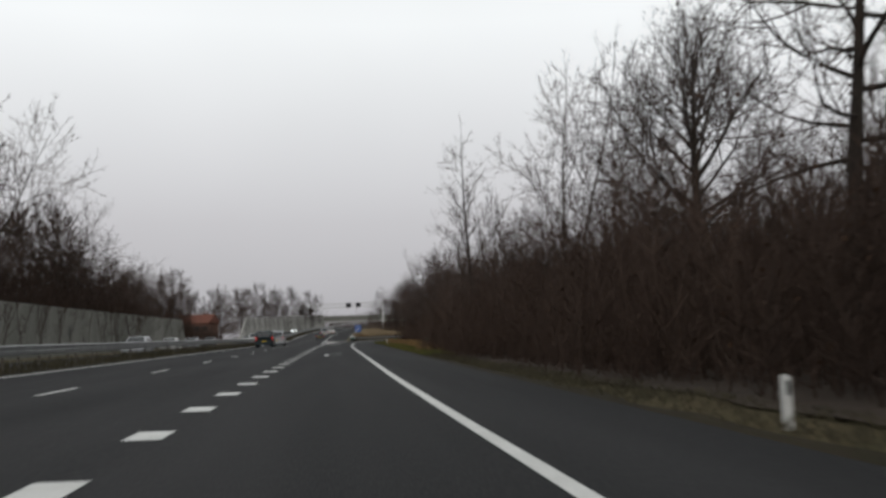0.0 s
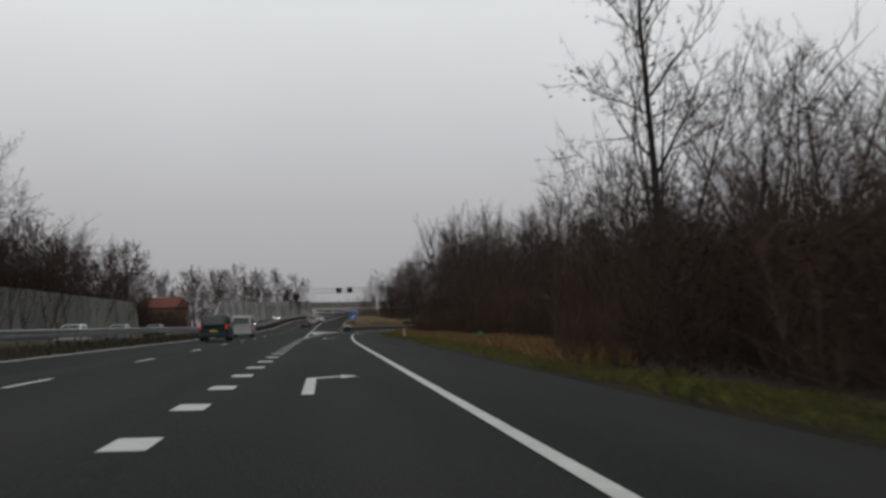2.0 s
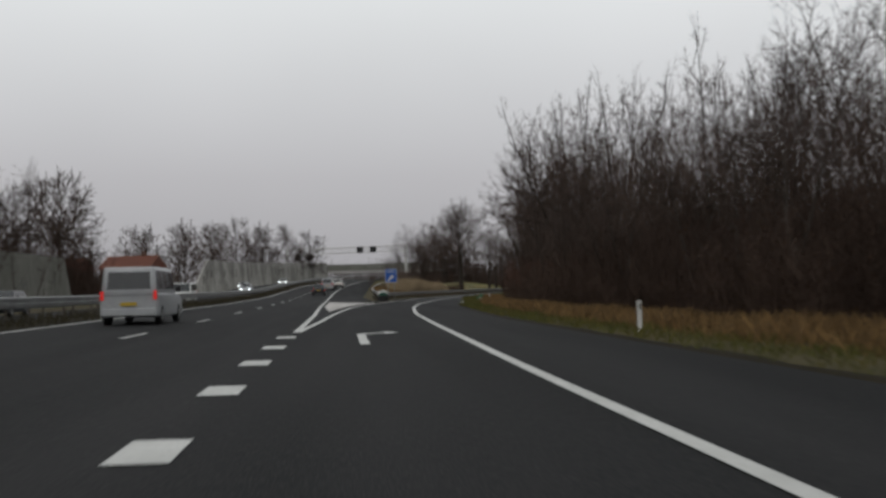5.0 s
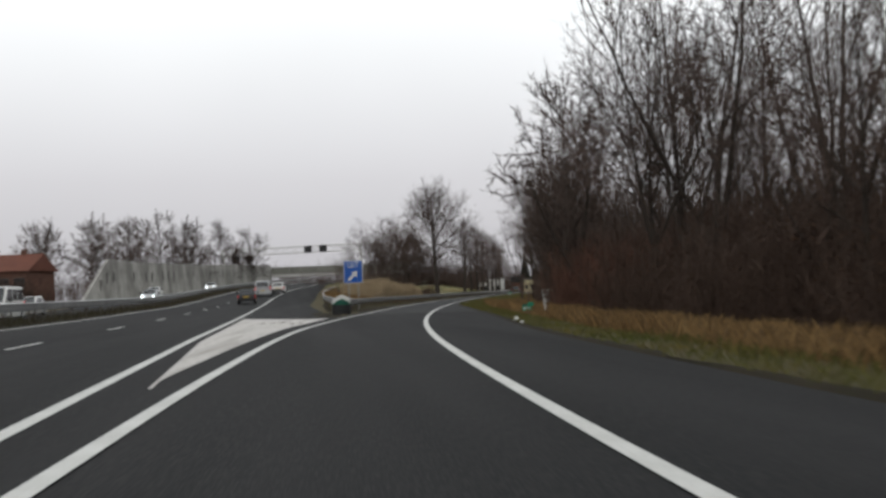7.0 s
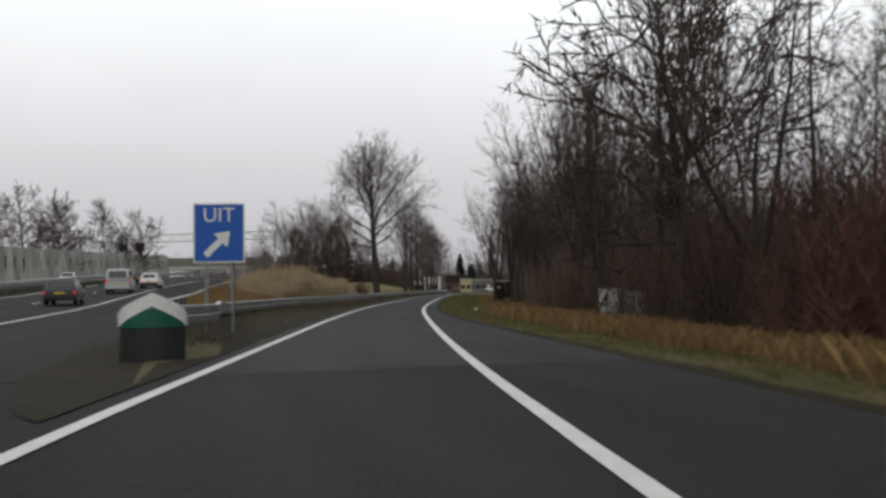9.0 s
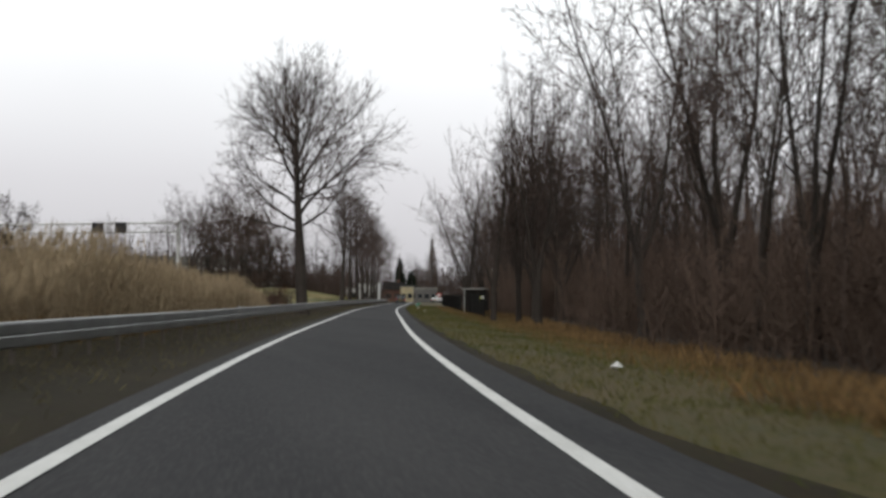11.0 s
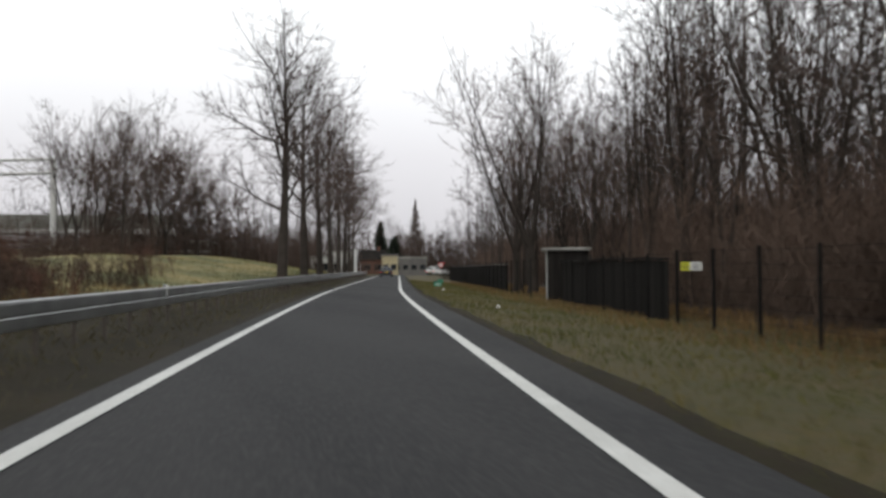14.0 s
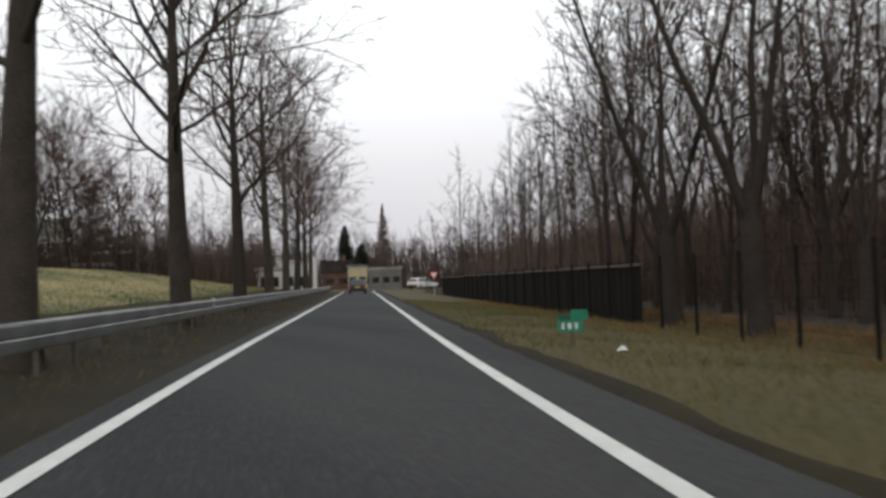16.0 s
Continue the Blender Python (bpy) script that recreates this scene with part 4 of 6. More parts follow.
def barrier(path, label, gap=4.0, flip=1, top=0.75, group="", both=False):
    root = thing("crash_barrier", pose(0, 0, 0), label, "crash barrier", group)
    lift = [(x, y, z + top - 0.38) for x, y, z in path]
    part("rail", sweep(lift, W_BEAM, flip), STEEL, root, smooth=False)
    if both:
        part("rail", sweep(lift, [(-u - 0.2, v) for u, v in W_BEAM], flip), STEEL, root)
    run = 0.0
    sh = Shape()
    sh.box(-0.035, 0.035, -0.025, 0.025, -0.4, top - 0.06, chamfer=0.008)
    me = sh.mesh("post", POST_STEEL)
    for a, b in zip(path, path[1:]):
        ln = math.hypot(b[0] - a[0], b[1] - a[1])
        while run < ln:
            f = run / ln
            ob = new("post", me)
            ob.parent = root
            w = math.atan2(b[1] - a[1], b[0] - a[0]) - math.pi / 2
            off = -0.07 * flip if not both else -0.1 * flip
            ob.matrix_local = Matrix.Translation((a[0] + (b[0] - a[0]) * f + off * math.cos(w), a[1] + (b[1] - a[1]) * f + off * math.sin(w), a[2] + (b[2] - a[2]) * f)) @ Matrix.Rotation(w, 4, "Z")
            run += gap
        run -= ln
    return root


def rail_gap(y):
    return table(y, [(181, 0.4), (187, 1.5), (196, 3.2), (208, 3.2), (226, 2.2), (420, 2.05)])


ramp_rail = [(3.0, 181.6, 0.14)] + [(beside(y, -rail_gap(y))[0], y, 0.02 if y > 196 else 0.1) for y in steps(187, 404, 2.5)]
barrier(ramp_rail, "galvanised steel crash barrier along the inside of the exit ramp", 1.6)
for y in (231.5, 271.0, 311.0):
    x = beside(y, -rail_gap(y))[0]
    root = thing("rail_marker", pose(x, y, 0.77, 0, 0, -17), "small white reflector marker on the crash barrier", "marker", "rail markers")
    part("bracket", Shape().box(-0.03, 0.03, -0.01, 0.01, -0.22, 0.06, chamfer=0.004), STEEL, root)
    part("reflector", Shape().box(0.032, 0.06, -0.045, 0.045, -0.2, 0.05, chamfer=0.006), WHITE, root, "white reflector plate")
main_rail = [(2.8, 181.7, 0.2)] + [(2.75 + curve(y) + 0.012 * (y - 181), y, climb(y) * 0.75 + 0.05) for y in steps(185, 400, 4)]
barrier(main_rail, "galvanised steel crash barrier beside the motorway", 4.0, -1)
for off, fl in ((-11.45, 1), (-12.35, -1)):
    barrier([(off + curve(y), y, road_z(off + curve(y), y)) for y in steps(-50, 490, 4)], "steel crash barrier in the central reservation of the motorway", 4.0, fl, 0.96)

# ---- concrete walls ----
def wall(name, path, low, high, thick, label, slant=0.0):
    s = Shape()
    n = len(path)
    for i, (x, y) in enumerate(path):
        a, b = path[max(i - 1, 0)], path[min(i + 1, n - 1)]
        d = Vector((b[0] - a[0], b[1] - a[1], 0)).normalized()
        o = Vector((-d.y, d.x, 0))
        lo, hi = low(y), high(y)
        sh = slant
        s.v += [(x, y, lo), (x + o.x * sh, y + o.y * sh, hi), (x + o.x * (sh + thick), y + o.y * (sh + thick), hi), (x + o.x * thick, y + o.y * thick, lo)]
    for i in range(n - 1):
        for j in range(4):
            a, b = i * 4 + j, i * 4 + (j + 1) % 4
            s.f.append((a, b, b + 4, a + 4))
    s.f += [(3, 2, 1, 0), tuple(range(4 * n - 4, 4 * n))]
    return tagged(part(name, s, CONCRETE), label, "wall", kind="structure")


def panelled(name, ys, base_x, low, high, label, bend, slant, material):
    """A concrete wall of upright panels, each a piece of its own, with a sloping first end."""
    root = tagged(new(name), label, "wall", kind="structure")
    r = random.Random(len(ys))
    for a, b in zip(ys, ys[1:]):
        s = Shape()
        g = 0.015
        pts = []
        for y, sh in ((a + g, 0), (b - g, 1)):
            x, lo, hi = base_x + bend(y), low(y), high(y)
            o = r.uniform(-0.012, 0.012)
            pts += [(x + o, y, lo), (x - slant + o, y, hi), (x - slant - 0.35, y, hi), (x - 0.35, y, lo)]
        s.v = pts
        s.f = [(0, 1, 5, 4), (1, 2, 6, 5), (2, 3, 7, 6), (3, 0, 4, 7), (3, 2, 1, 0), (4, 5, 6, 7)]
        pn = part("panel", s, material, root)
        # thin slab of darker concrete, standing slightly proud of the panel
        if material == CONCRETE and a > 258 and r.random() < 0.75:
            f, wd, ht = r.uniform(0.58, 0.66), r.uniform(0.4, 0.7), r.uniform(1.2, 1.9)
            ym = (a + b) / 2
            zc = low(ym) + (high(ym) - low(ym)) * f
            xm = base_x + bend(ym) - slant * f + 0.045
            part("niche", Shape().box(xm - 0.03, xm + 0.02, ym - wd, ym + wd, zc - ht / 2, zc + ht / 2), CONCRETE_DARK, pn, "dark upright slab on the panel face")
    return root


panelled("wall_west", steps(26, 204, 4.0) + [206.5], -32.3, lambda y: -0.4, lambda y: 5.6 if y < 204.5 else 1.6, "long grey concrete noise wall with stains", lambda y: 0.0, 0.25, CONCRETE_MOSSY)
panelled("wall_north", steps(252, 265, 3.25) + steps(269, 405, 4.0), -25.0 - 1.1, lambda y: climb(y) - 0.6, lambda y: table(y, [(252, 1.5), (265, 7.25), (290, 7.55), (405, 10.4)]), "tall grey concrete retaining wall beside the motorway", curve, 0.4, CONCRETE)


def viaduct(x0, x1, y0, y1, low, deck, top):
    """A concrete bridge across the motorway: pale deck edge, parapet wall and abutments."""
    root = tagged(new("viaduct"), "grey concrete viaduct across the motorway with a pale deck edge", "bridge", kind="structure")
    m = Matrix.Translation((x0, y0, 0)) @ Matrix.Rotation(math.atan2(-0.12, 1), 4, "Z")
    n = x1 - x0
    part("deck", Shape().box(0, n, 0, y1 - y0, low, deck, m, 0.03), RENDER_WHITE, root, "pale concrete deck edge")
    k = 0.0
    while k < n:
        part("parapet_panel", Shape().box(k + 0.02, min(n, k + 4.0) - 0.02, 0.25, 0.5, deck + 0.003, top, m), CONCRETE_MOSSY, root)
        k += 4.0
    for a in (0.0, n - 1.2):
        part("abutment", Shape().box(a, a + 1.2, 0.6, y1 - y0 - 0.3, 0.0, low - 0.003, m), CONCRETE_DARK, root)
    return root


viaduct(-8.0, 34.0, 408.0, 417.0, 7.0, 7.7, 9.9)


def graffiti(y, z, scale, seed):
    r = random.Random(seed)
    s = Shape()
    x = -32.29
    for k in range(5):
        a = y + r.uniform(-1.2, 1.2) * scale
        c = z + r.uniform(-0.6, 0.6) * scale
        d = r.uniform(-0.8, 0.8) * scale
        e = r.uniform(0.4, 0.9) * scale * (1 if k % 2 else -1)
        off = -0.25 * (c + 0.4) / 5.7 + 0.03
        s.quad((x + off, a, c), (x + off, a + 0.25 * scale, c), (x + off, a + 0.25 * scale + d, c + e), (x + off, a + d, c + e))
    tagged(part("graffiti", s, BLACK), "dark illegible painted scrawl on the concrete wall", "graffiti", kind="structure")


graffiti(119.0, 3.0, 1.4, 3)
graffiti(150.0, 2.6, 0.9, 5)
graffiti(190.0, 2.4, 0.8, 6)



# ---- verges ----
def strip(name, material, ys, left, right, lift, across, label, category="ground"):
    ob = ribbon(name, material, ys, left, right, lift, across, zf=ground_z)
    return tagged(ob, label, category, kind="structure")


def edge_wobble(y, k, size):
    return size * (noise.noise((y * 0.35, k, 0)) + 0.6 * noise.noise((y * 1.3, k + 9, 0)))


strip("forest_floor", LITTER, steps(-50, 430, 2.0), lambda y: wood_edge(y) - 0.4 + edge_wobble(y, 1, 0.7), lambda y: wood_edge(y) + 45, 0.05, 14, "dark leaf litter under bare trees")
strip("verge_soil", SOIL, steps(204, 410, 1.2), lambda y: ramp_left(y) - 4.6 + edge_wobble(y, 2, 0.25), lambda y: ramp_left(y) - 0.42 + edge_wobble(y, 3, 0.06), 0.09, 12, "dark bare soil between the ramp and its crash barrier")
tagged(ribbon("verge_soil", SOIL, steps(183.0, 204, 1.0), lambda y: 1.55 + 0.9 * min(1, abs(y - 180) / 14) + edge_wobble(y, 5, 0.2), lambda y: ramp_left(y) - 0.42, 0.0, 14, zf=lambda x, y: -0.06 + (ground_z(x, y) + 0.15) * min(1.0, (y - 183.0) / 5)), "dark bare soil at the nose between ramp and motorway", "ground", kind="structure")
tagged(ribbon("verge_soil", SOIL, steps(173.9, 187, 0.5), lambda y: 2.42 - 0.95 * min(1.0, (y - 173.9) / 5) ** 0.6 + edge_wobble(y, 8, 0.06), lambda y: ramp_left(y) - 0.42, 0.016, 8, zf=lambda x, y: max(road_z(x, y), 0.0)), "dark soil heaped at the tip of the nose", "ground", kind="structure")
strip("verge_soil", SOIL, steps(-50, 410, 1.0), lambda y: paved_right(y) - 0.12 + edge_wobble(y, 4, 0.08), lambda y: paved_right(y) + 0.25 + edge_wobble(y, 6, 0.3), 0.045, 2, "crumbled dark soil along the edge of the asphalt")
tagged(ribbon("central_verge", SOIL, steps(-50, 490, 2.0), lambda y: -13.25 + curve(y) + edge_wobble(y, 11, 0.08), lambda y: -10.42 + curve(y) + edge_wobble(y, 12, 0.08), 0.03, 4), "dark weedy strip under the barriers of the central reservation", "ground", kind="structure")
strip("grass_bank", LAWN, steps(284, 410, 2.0), lambda y: ramp_left(y) - 32, lambda y: ramp_left(y) - 4.5 + edge_wobble(y, 7, 0.3), 0.04, 16, "pale green and yellow grass bank beside the ramp")


def blades(name, material, seed, count, place, height, lean, width, label):
    """Many single blades of grass over a stretch of ground."""
    r = random.Random(seed)
    vs, fs = [], []
    for _ in range(count):
        got = place(r)
        if not got:
            continue
        x, y = got
        z = ground_z(x, y)
        h = height(r, x, y)
        a = r.uniform(0, 6.283)
        dx, dy = math.cos(a) * width * h, math.sin(a) * width * h
        lx, ly = r.uniform(-lean, lean) * h, r.uniform(-lean, lean) * h
        k = len(vs)
        vs += [(x - dx, y - dy, z), (x + dx, y + dy, z), (x + lx * 0.4 + dx * 0.5, y + ly * 0.4 + dy * 0.5, z + h * 0.6), (x + lx, y + ly, z + h)]
        fs += [(k, k + 1, k + 2), (k, k + 2, k + 3)]
    me = bpy.data.meshes.new(name)
    me.from_pydata(vs, [], fs)
    me.materials.append(material)
    return tagged(new(name, me), label, "grass", kind="stuff")


def verge_place(lo, hi, y0, y1, power=1.0):
    def go(r):
        y = r.uniform(y0, y1)
        a, b = paved_right(y) + 0.1, wood_edge(y) + 0.6
        return a + (b - a) * (lo + (hi - lo) * r.random() ** power), y
    return go


def patchy(x, y):
    return 0.5 + 0.5 * noise.noise((x * 0.5, y * 0.5, 3.0))


blades("verge_grass", GRASS_DULL, 13, 15000, verge_place(0, 0.75, 0, 60), lambda r, x, y: 0.05 + 0.12 * r.random() * (0.4 + patchy(x, y)), 0.9, 0.045, "short dull brown-green verge grass")
blades("verge_grass", GRASS_GREEN, 3, 30000, verge_place(0, 0.75, 45, 150), lambda r, x, y: 0.06 + 0.16 * r.random() * (0.4 + patchy(x, y)), 0.9, 0.045, "short green and yellow verge grass")
blades("verge_grass", GRASS_GREEN, 4, 130000, verge_place(0, 0.85, 150, 335), lambda r, x, y: 0.04 + 0.09 * r.random() * (0.4 + patchy(x, y)), 0.6, 0.055, "short green and yellow verge grass")
blades("dry_grass", GRASS_TAN, 5, 52000, verge_place(0.3, 1.0, 60, 210, 0.8), lambda r, x, y: 0.15 + 0.5 * r.random() * (0.3 + patchy(x, y)), 0.6, 0.035, "tall dry orange-brown grass at the edge of the wood")
blades("dry_grass", GRASS_TAN, 6, 46000, verge_place(0.35, 1.0, 205, 340, 0.7), lambda r, x, y: (0.05 + 0.2 * r.random()) * (0.3 + patchy(x, y)) * (1 + 0.6 * (x > wood_edge(y) - 2)), 0.5, 0.045, "dry brown grass along the fence")
blades("verge_grass", GRASS_SPARSE, 7, 30000, lambda r: (lambda y: (ramp_left(y) - 0.6 - 3.6 * r.random() ** 0.6, y))(r.uniform(184, 335)), lambda r, x, y: 0.05 + 0.18 * r.random(), 0.8, 0.03, "sparse grass on dark soil under the crash barrier")
blades("median_grass", GRASS_DULL, 14, 16000, lambda r: (lambda y: (-13.2 + curve(y) + 2.7 * r.random(), y))(r.uniform(10, 330)), lambda r, x, y: 0.3 + 0.35 * r.random(), 0.4, 0.04, "dull weeds under the barriers of the central reservation")
blades("bank_grass", GRASS_PALE, 8, 26000, lambda r: (lambda y: (ramp_left(y) - 4.2 - 11 * r.random() ** 1.5, y))(r.uniform(276, 380)), lambda r, x, y: 0.05 + 0.13 * r.random(), 0.8, 0.08, "rough dry grass on the bank")
blades("island_grass", GRASS_TAN, 9, 30000, lambda r: (lambda y: (lambda a, b: (a + (b - a) * r.random(), y))(CROWN + curve(y) + 5.6, ramp_left(y) - 3.4))(r.uniform(196, 290)), lambda r, x, y: (0.2 + 0.5 * r.random()) * (1 if y < 250 else 0.5), 0.5, 0.03, "tall dry grass between ramp and motorway")


def reeds(seed, count):
    """Thin stems with narrow leaves and a loose plume."""
    r = random.Random(seed)
    vs, fs = [], []

    def sliver(p, q, w):
        t = r.uniform(0, 3.14)
        c, g = math.cos(t) * w, math.sin(t) * w
        k = len(vs)
        vs.extend([(p[0] - c, p[1] - g, p[2]), (p[0] + c, p[1] + g, p[2]), q])
        fs.append((k, k + 1, k + 2))

    for _ in range(count):
        y = r.uniform(214, 254)
        b = ramp_left(y) - 4.0
        a = max(CROWN + curve(y) + 5.0, b - 9.0)
        x = b - (b - a) * r.random() ** 1.3
        if x < 7.3 - (y - 216) * 0.045:
            continue
        z = ground_z(x, y)
        h = r.uniform(1.2, 2.3) * (0.55 + 0.6 * patchy(x * 0.5, y * 0.5)) * min(1, (y - 208) / 14) * min(1, max(0.25, (258 - y) / 14))
        lx, ly = r.gauss(0.05, 0.1) * h, r.gauss(0, 0.1) * h
        top = (x + lx, y + ly, z + h)
        sliver((x, y, z - 0.1), top, 0.009)
        for _ in range(2):
            f, q, ln = r.uniform(0.25, 0.8), r.uniform(0, 6.28), r.uniform(0.3, 0.6)
            p = (x + lx * f, y + ly * f, z + h * f)
            sliver(p, (p[0] + math.cos(q) * ln * 0.5, p[1] + math.sin(q) * ln * 0.5, p[2] + ln * r.uniform(0.2, 0.9)), 0.011)
        for _ in range(3):
            sliver((x + lx, y + ly, z + h - 0.12), (x + lx + r.gauss(0.03, 0.05), y + ly + r.gauss(0, 0.05), z + h + r.uniform(0.05, 0.28)), 0.014)
    me = bpy.data.meshes.new("reeds")
    me.from_pydata(vs, [], fs)
    me.materials.append(REED)
    tagged(new("reed_bed", me), "tall pale brown reed bed with feathery plumes", "reeds", kind="stuff")


reeds(17, 24000)
for k in range(13):
    y = rng.uniform(244, 266)
    put(PALE_SHRUBS[k % 2], 4.5 + (y - 244) * 0.2 + rng.uniform(0, 5.0), y, rng.uniform(0, 360), rng.uniform(0.9, 1.3))

scrub_r = random.Random(23)
for k in range(40):
    y = scrub_r.uniform(246, 298)
    x = ramp_left(y) - 5.5 - 9 * scrub_r.random()
    sz = scrub_r.uniform(0.35, 0.6)
    put(SHRUBS[2] if k % 3 else RED_SHRUBS[0], x, y, scrub_r.uniform(0, 360), sz, wide=sz and 1.3)

# litter on the verge
def scrap(x, y, size, label, seed):
    r = random.Random(seed)
    s = Shape()
    z = ground_z(x, y) + 0.06
    ring = [(x + size * r.uniform(0.6, 1.1) * math.cos(a), y + size * r.uniform(0.6, 1.1) * math.sin(a), z + r.uniform(0, 0.03)) for a in np.arange(0, 6.2, 0.9)]
    top = (x + 0.02, y, z + size * 0.9)
    k = len(ring)
    s.v = [tuple(p) for p in ring] + [top, (x, y, z - 0.03)]
    for i in range(k):
        s.f += [(i, (i + 1) % k, k), ((i + 1) % k, i, k + 1)]
    ob = part("litter", s, WHITE)
    tagged(ob, label, "litter")


scrap(7.9, 160.4, 0.13, "crumpled white litter in the verge grass", 1)
scrap(7.3, 157.2, 0.08, "small grey litter in the verge grass", 6)
scrap(18.0, 214.0, 0.12, "crumpled white paper on the grass", 2)
scrap(39.6, 296.0, 0.1, "small white litter beside the fence", 3)
scrap(34.0, 276.0, 0.09, "small white litter on the verge", 4)


# ---- marker posts ----
def marker_post(x, y, h=0.78):
    z = ground_z(x, y)
    root = thing("marker_post", pose(x, y, z), "white plastic roadside marker post with a dark reflector band", "marker post", "marker posts")
    s = Shape()
    s.extrude([(-0.043, -0.05), (0.043, -0.05), (0.043, h - 0.02), (0.0, h), (-0.043, h - 0.012)], -0.04, 0.04)
    part("post", s, WHITE, root)
    s = Shape().box(-0.016, 0.026, -0.047, -0.041, h - 0.22, h - 0.06)
    part("reflector", s, BLACK, root, "dark reflector band")


marker_post(4.78, 9.65, 0.56)
marker_post(6.0, 113.7, 0.75)
marker_post(11.2, 168.6, 0.75)


def bars(root, m, material, rows):
    """Plain strokes in place of writing that cannot be read: (x0, x1, z0, z1)."""
    for x0, x1, z0, z1 in rows:
        s = Shape().box(x0, x1, -0.004, 0.0, z0, z1, m)
        part("stroke", s, material, root, "plain white stroke")


def kilometre_sign(x, y, turn, scale=1.0):
    z = ground_z(x, y)
    root = thing("kilometre_sign", pose(x, y, z, 0, 0, turn), "low green kilometre sign with white strokes on a short post", "road sign", "kilometre signs")
    s = Shape().tube([(0, 0.02, -0.1), (0, 0.02, 0.5)], [0.03, 0.03], 8)
    part("post", s, POST_STEEL, root)
    for nm, x0, x1, z0, z1, mt in (("plate", -0.24, 0.18, 0.24, 0.43, GREEN), ("plate", -0.02, 0.26, 0.433, 0.6, GREEN), ("plate", -0.24, -0.023, 0.433, 0.52, CAP_GREEN)):
        s = Shape().box(x0, x1, -0.02, 0.0, z0, z1)
        part(nm, s, mt, root)
    bars(root, Matrix.Translation((0, -0.021, 0)), WHITE, [(-0.17, -0.13, 0.28, 0.39), (-0.07, -0.01, 0.28, 0.39), (0.05, 0.09, 0.28, 0.39)])


kilometre_sign(10.35, 168.3, -20)
kilometre_sign(40.2, 298.4, -25)
kilometre_sign(9.0, 95.0, -10)


# ---- exit sign, nose cap ----
def text_part(root, words, size, x, z, y, material):
    cu = bpy.data.curves.new("text", "FONT")
    cu.body, cu.size, cu.extrude, cu.align_x = words, size, 0.004, "CENTER"
    tmp = bpy.data.objects.new("text", cu)
    scene.collection.objects.link(tmp)
    bpy.context.view_layer.update()
    me = bpy.data.meshes.new_from_object(tmp.evaluated_get(bpy.context.evaluated_depsgraph_get()))
    bpy.data.objects.remove(tmp)
    me.transform(Matrix.Translation((x, y, z)) @ Matrix.Rotation(math.pi / 2, 4, "X"))
    me.materials.clear()
    me.materials.append(material)
    ob = new("lettering", me)
    ob.parent = root
    return ob


zz = 0.15
root = thing("exit_sign", pose(4.15, 188.0, zz, 0, 0, -6), "blue exit sign lettered UIT with a white slanting arrow", "road sign")
w, z0, z1 = 0.6, 1.66, 3.08
part("panel", Shape().box(-w, w, -0.02, 0.02, z0, z1, chamfer=0.015), WHITE, root, "white rim of the sign")
part("face", Shape().box(-w + 0.035, w - 0.035, -0.026, -0.021, z0 + 0.035, z1 - 0.035), BLUE, root, "blue face")
text_part(root, "UIT", 0.48, 0, z0 + 0.98, -0.03, WHITE)
s = Shape()
m = Matrix.Translation((-0.02, -0.03, z0 + 0.47)) @ Matrix.Rotation(radians(45), 4, "Y")
s.extrude([(-0.075, -0.42), (0.075, -0.42), (0.075, 0.08), (0.23, 0.08), (0.0, 0.4), (-0.23, 0.08), (-0.075, 0.08)], -0.004, 0.0, m)
part("arrow", s, WHITE, root, "white arrow pointing up to the right")
for x in (-0.3, 0.3):
    part("pole", Shape().tube([(x, 0.06, -0.3), (x, 0.06, z1 - 0.1)], [0.04, 0.04], 10), STEEL, root)
    part("clamp", Shape().box(x - 0.06, x + 0.06, 0.015, 0.06, z0 + 0.2, z0 + 0.26), STEEL, root)

root = thing("barrier_cap", pose(3.0, 181.2, 0.12, 0, 0, 2), "green and white rounded cap on the nose of two crash barriers", "barrier cap")
def cap_band(low, high, r, inset=0.0):
    """A curved band round the nose between two heights that fall to the sides."""
    b = Shape()
    n = 16
    for i in range(n + 1):
        u = -1 + 2 * i / n
        a = math.pi * 1.5 + u * math.pi / 2
        for z in (low(abs(u)), high(abs(u))):
            b.v.append(((r - inset) * math.cos(a), 0.8 * (r - inset) * math.sin(a), z))
    b.f = [(2 * i, 2 * i + 2, 2 * i + 3, 2 * i + 1) for i in range(n)]
    return b


part("cap", cap_band(lambda u: 0.44, lambda u: max(0.45, 0.78 - 0.4 * u), 0.54), CAP_GREEN, root, "dark green shield")
part("chevron", cap_band(lambda u: max(0.451, 0.781 - 0.4 * u), lambda u: max(0.6, 1.0 - 0.36 * u), 0.54), WHITE, root, "white slanting bands meeting at the top")
part("skirt", cap_band(lambda u: -0.1, lambda u: 0.439, 0.52), BLACK, root, "black lower part")
s = Shape()
s.v = [(0, -0.42, 0.99)] + [(0.53 * math.cos(math.pi * (1 + i / 8)), 0.42 * math.sin(math.pi * (1 + i / 8)), 0.995 - 0.36 * abs(i / 4 - 1)) for i in range(9)] + [(0, 0.3, 0.8)]
s.f = [(i, i + 1, 10) for i in range(1, 9)]
part("top", s, WHITE, root)

# ---- gantry over the motorway ----
def beam(a, b, r, root, material, n=4, name="beam"):
    part(name, Shape().tube([a, b], [r, r], n), material, root)


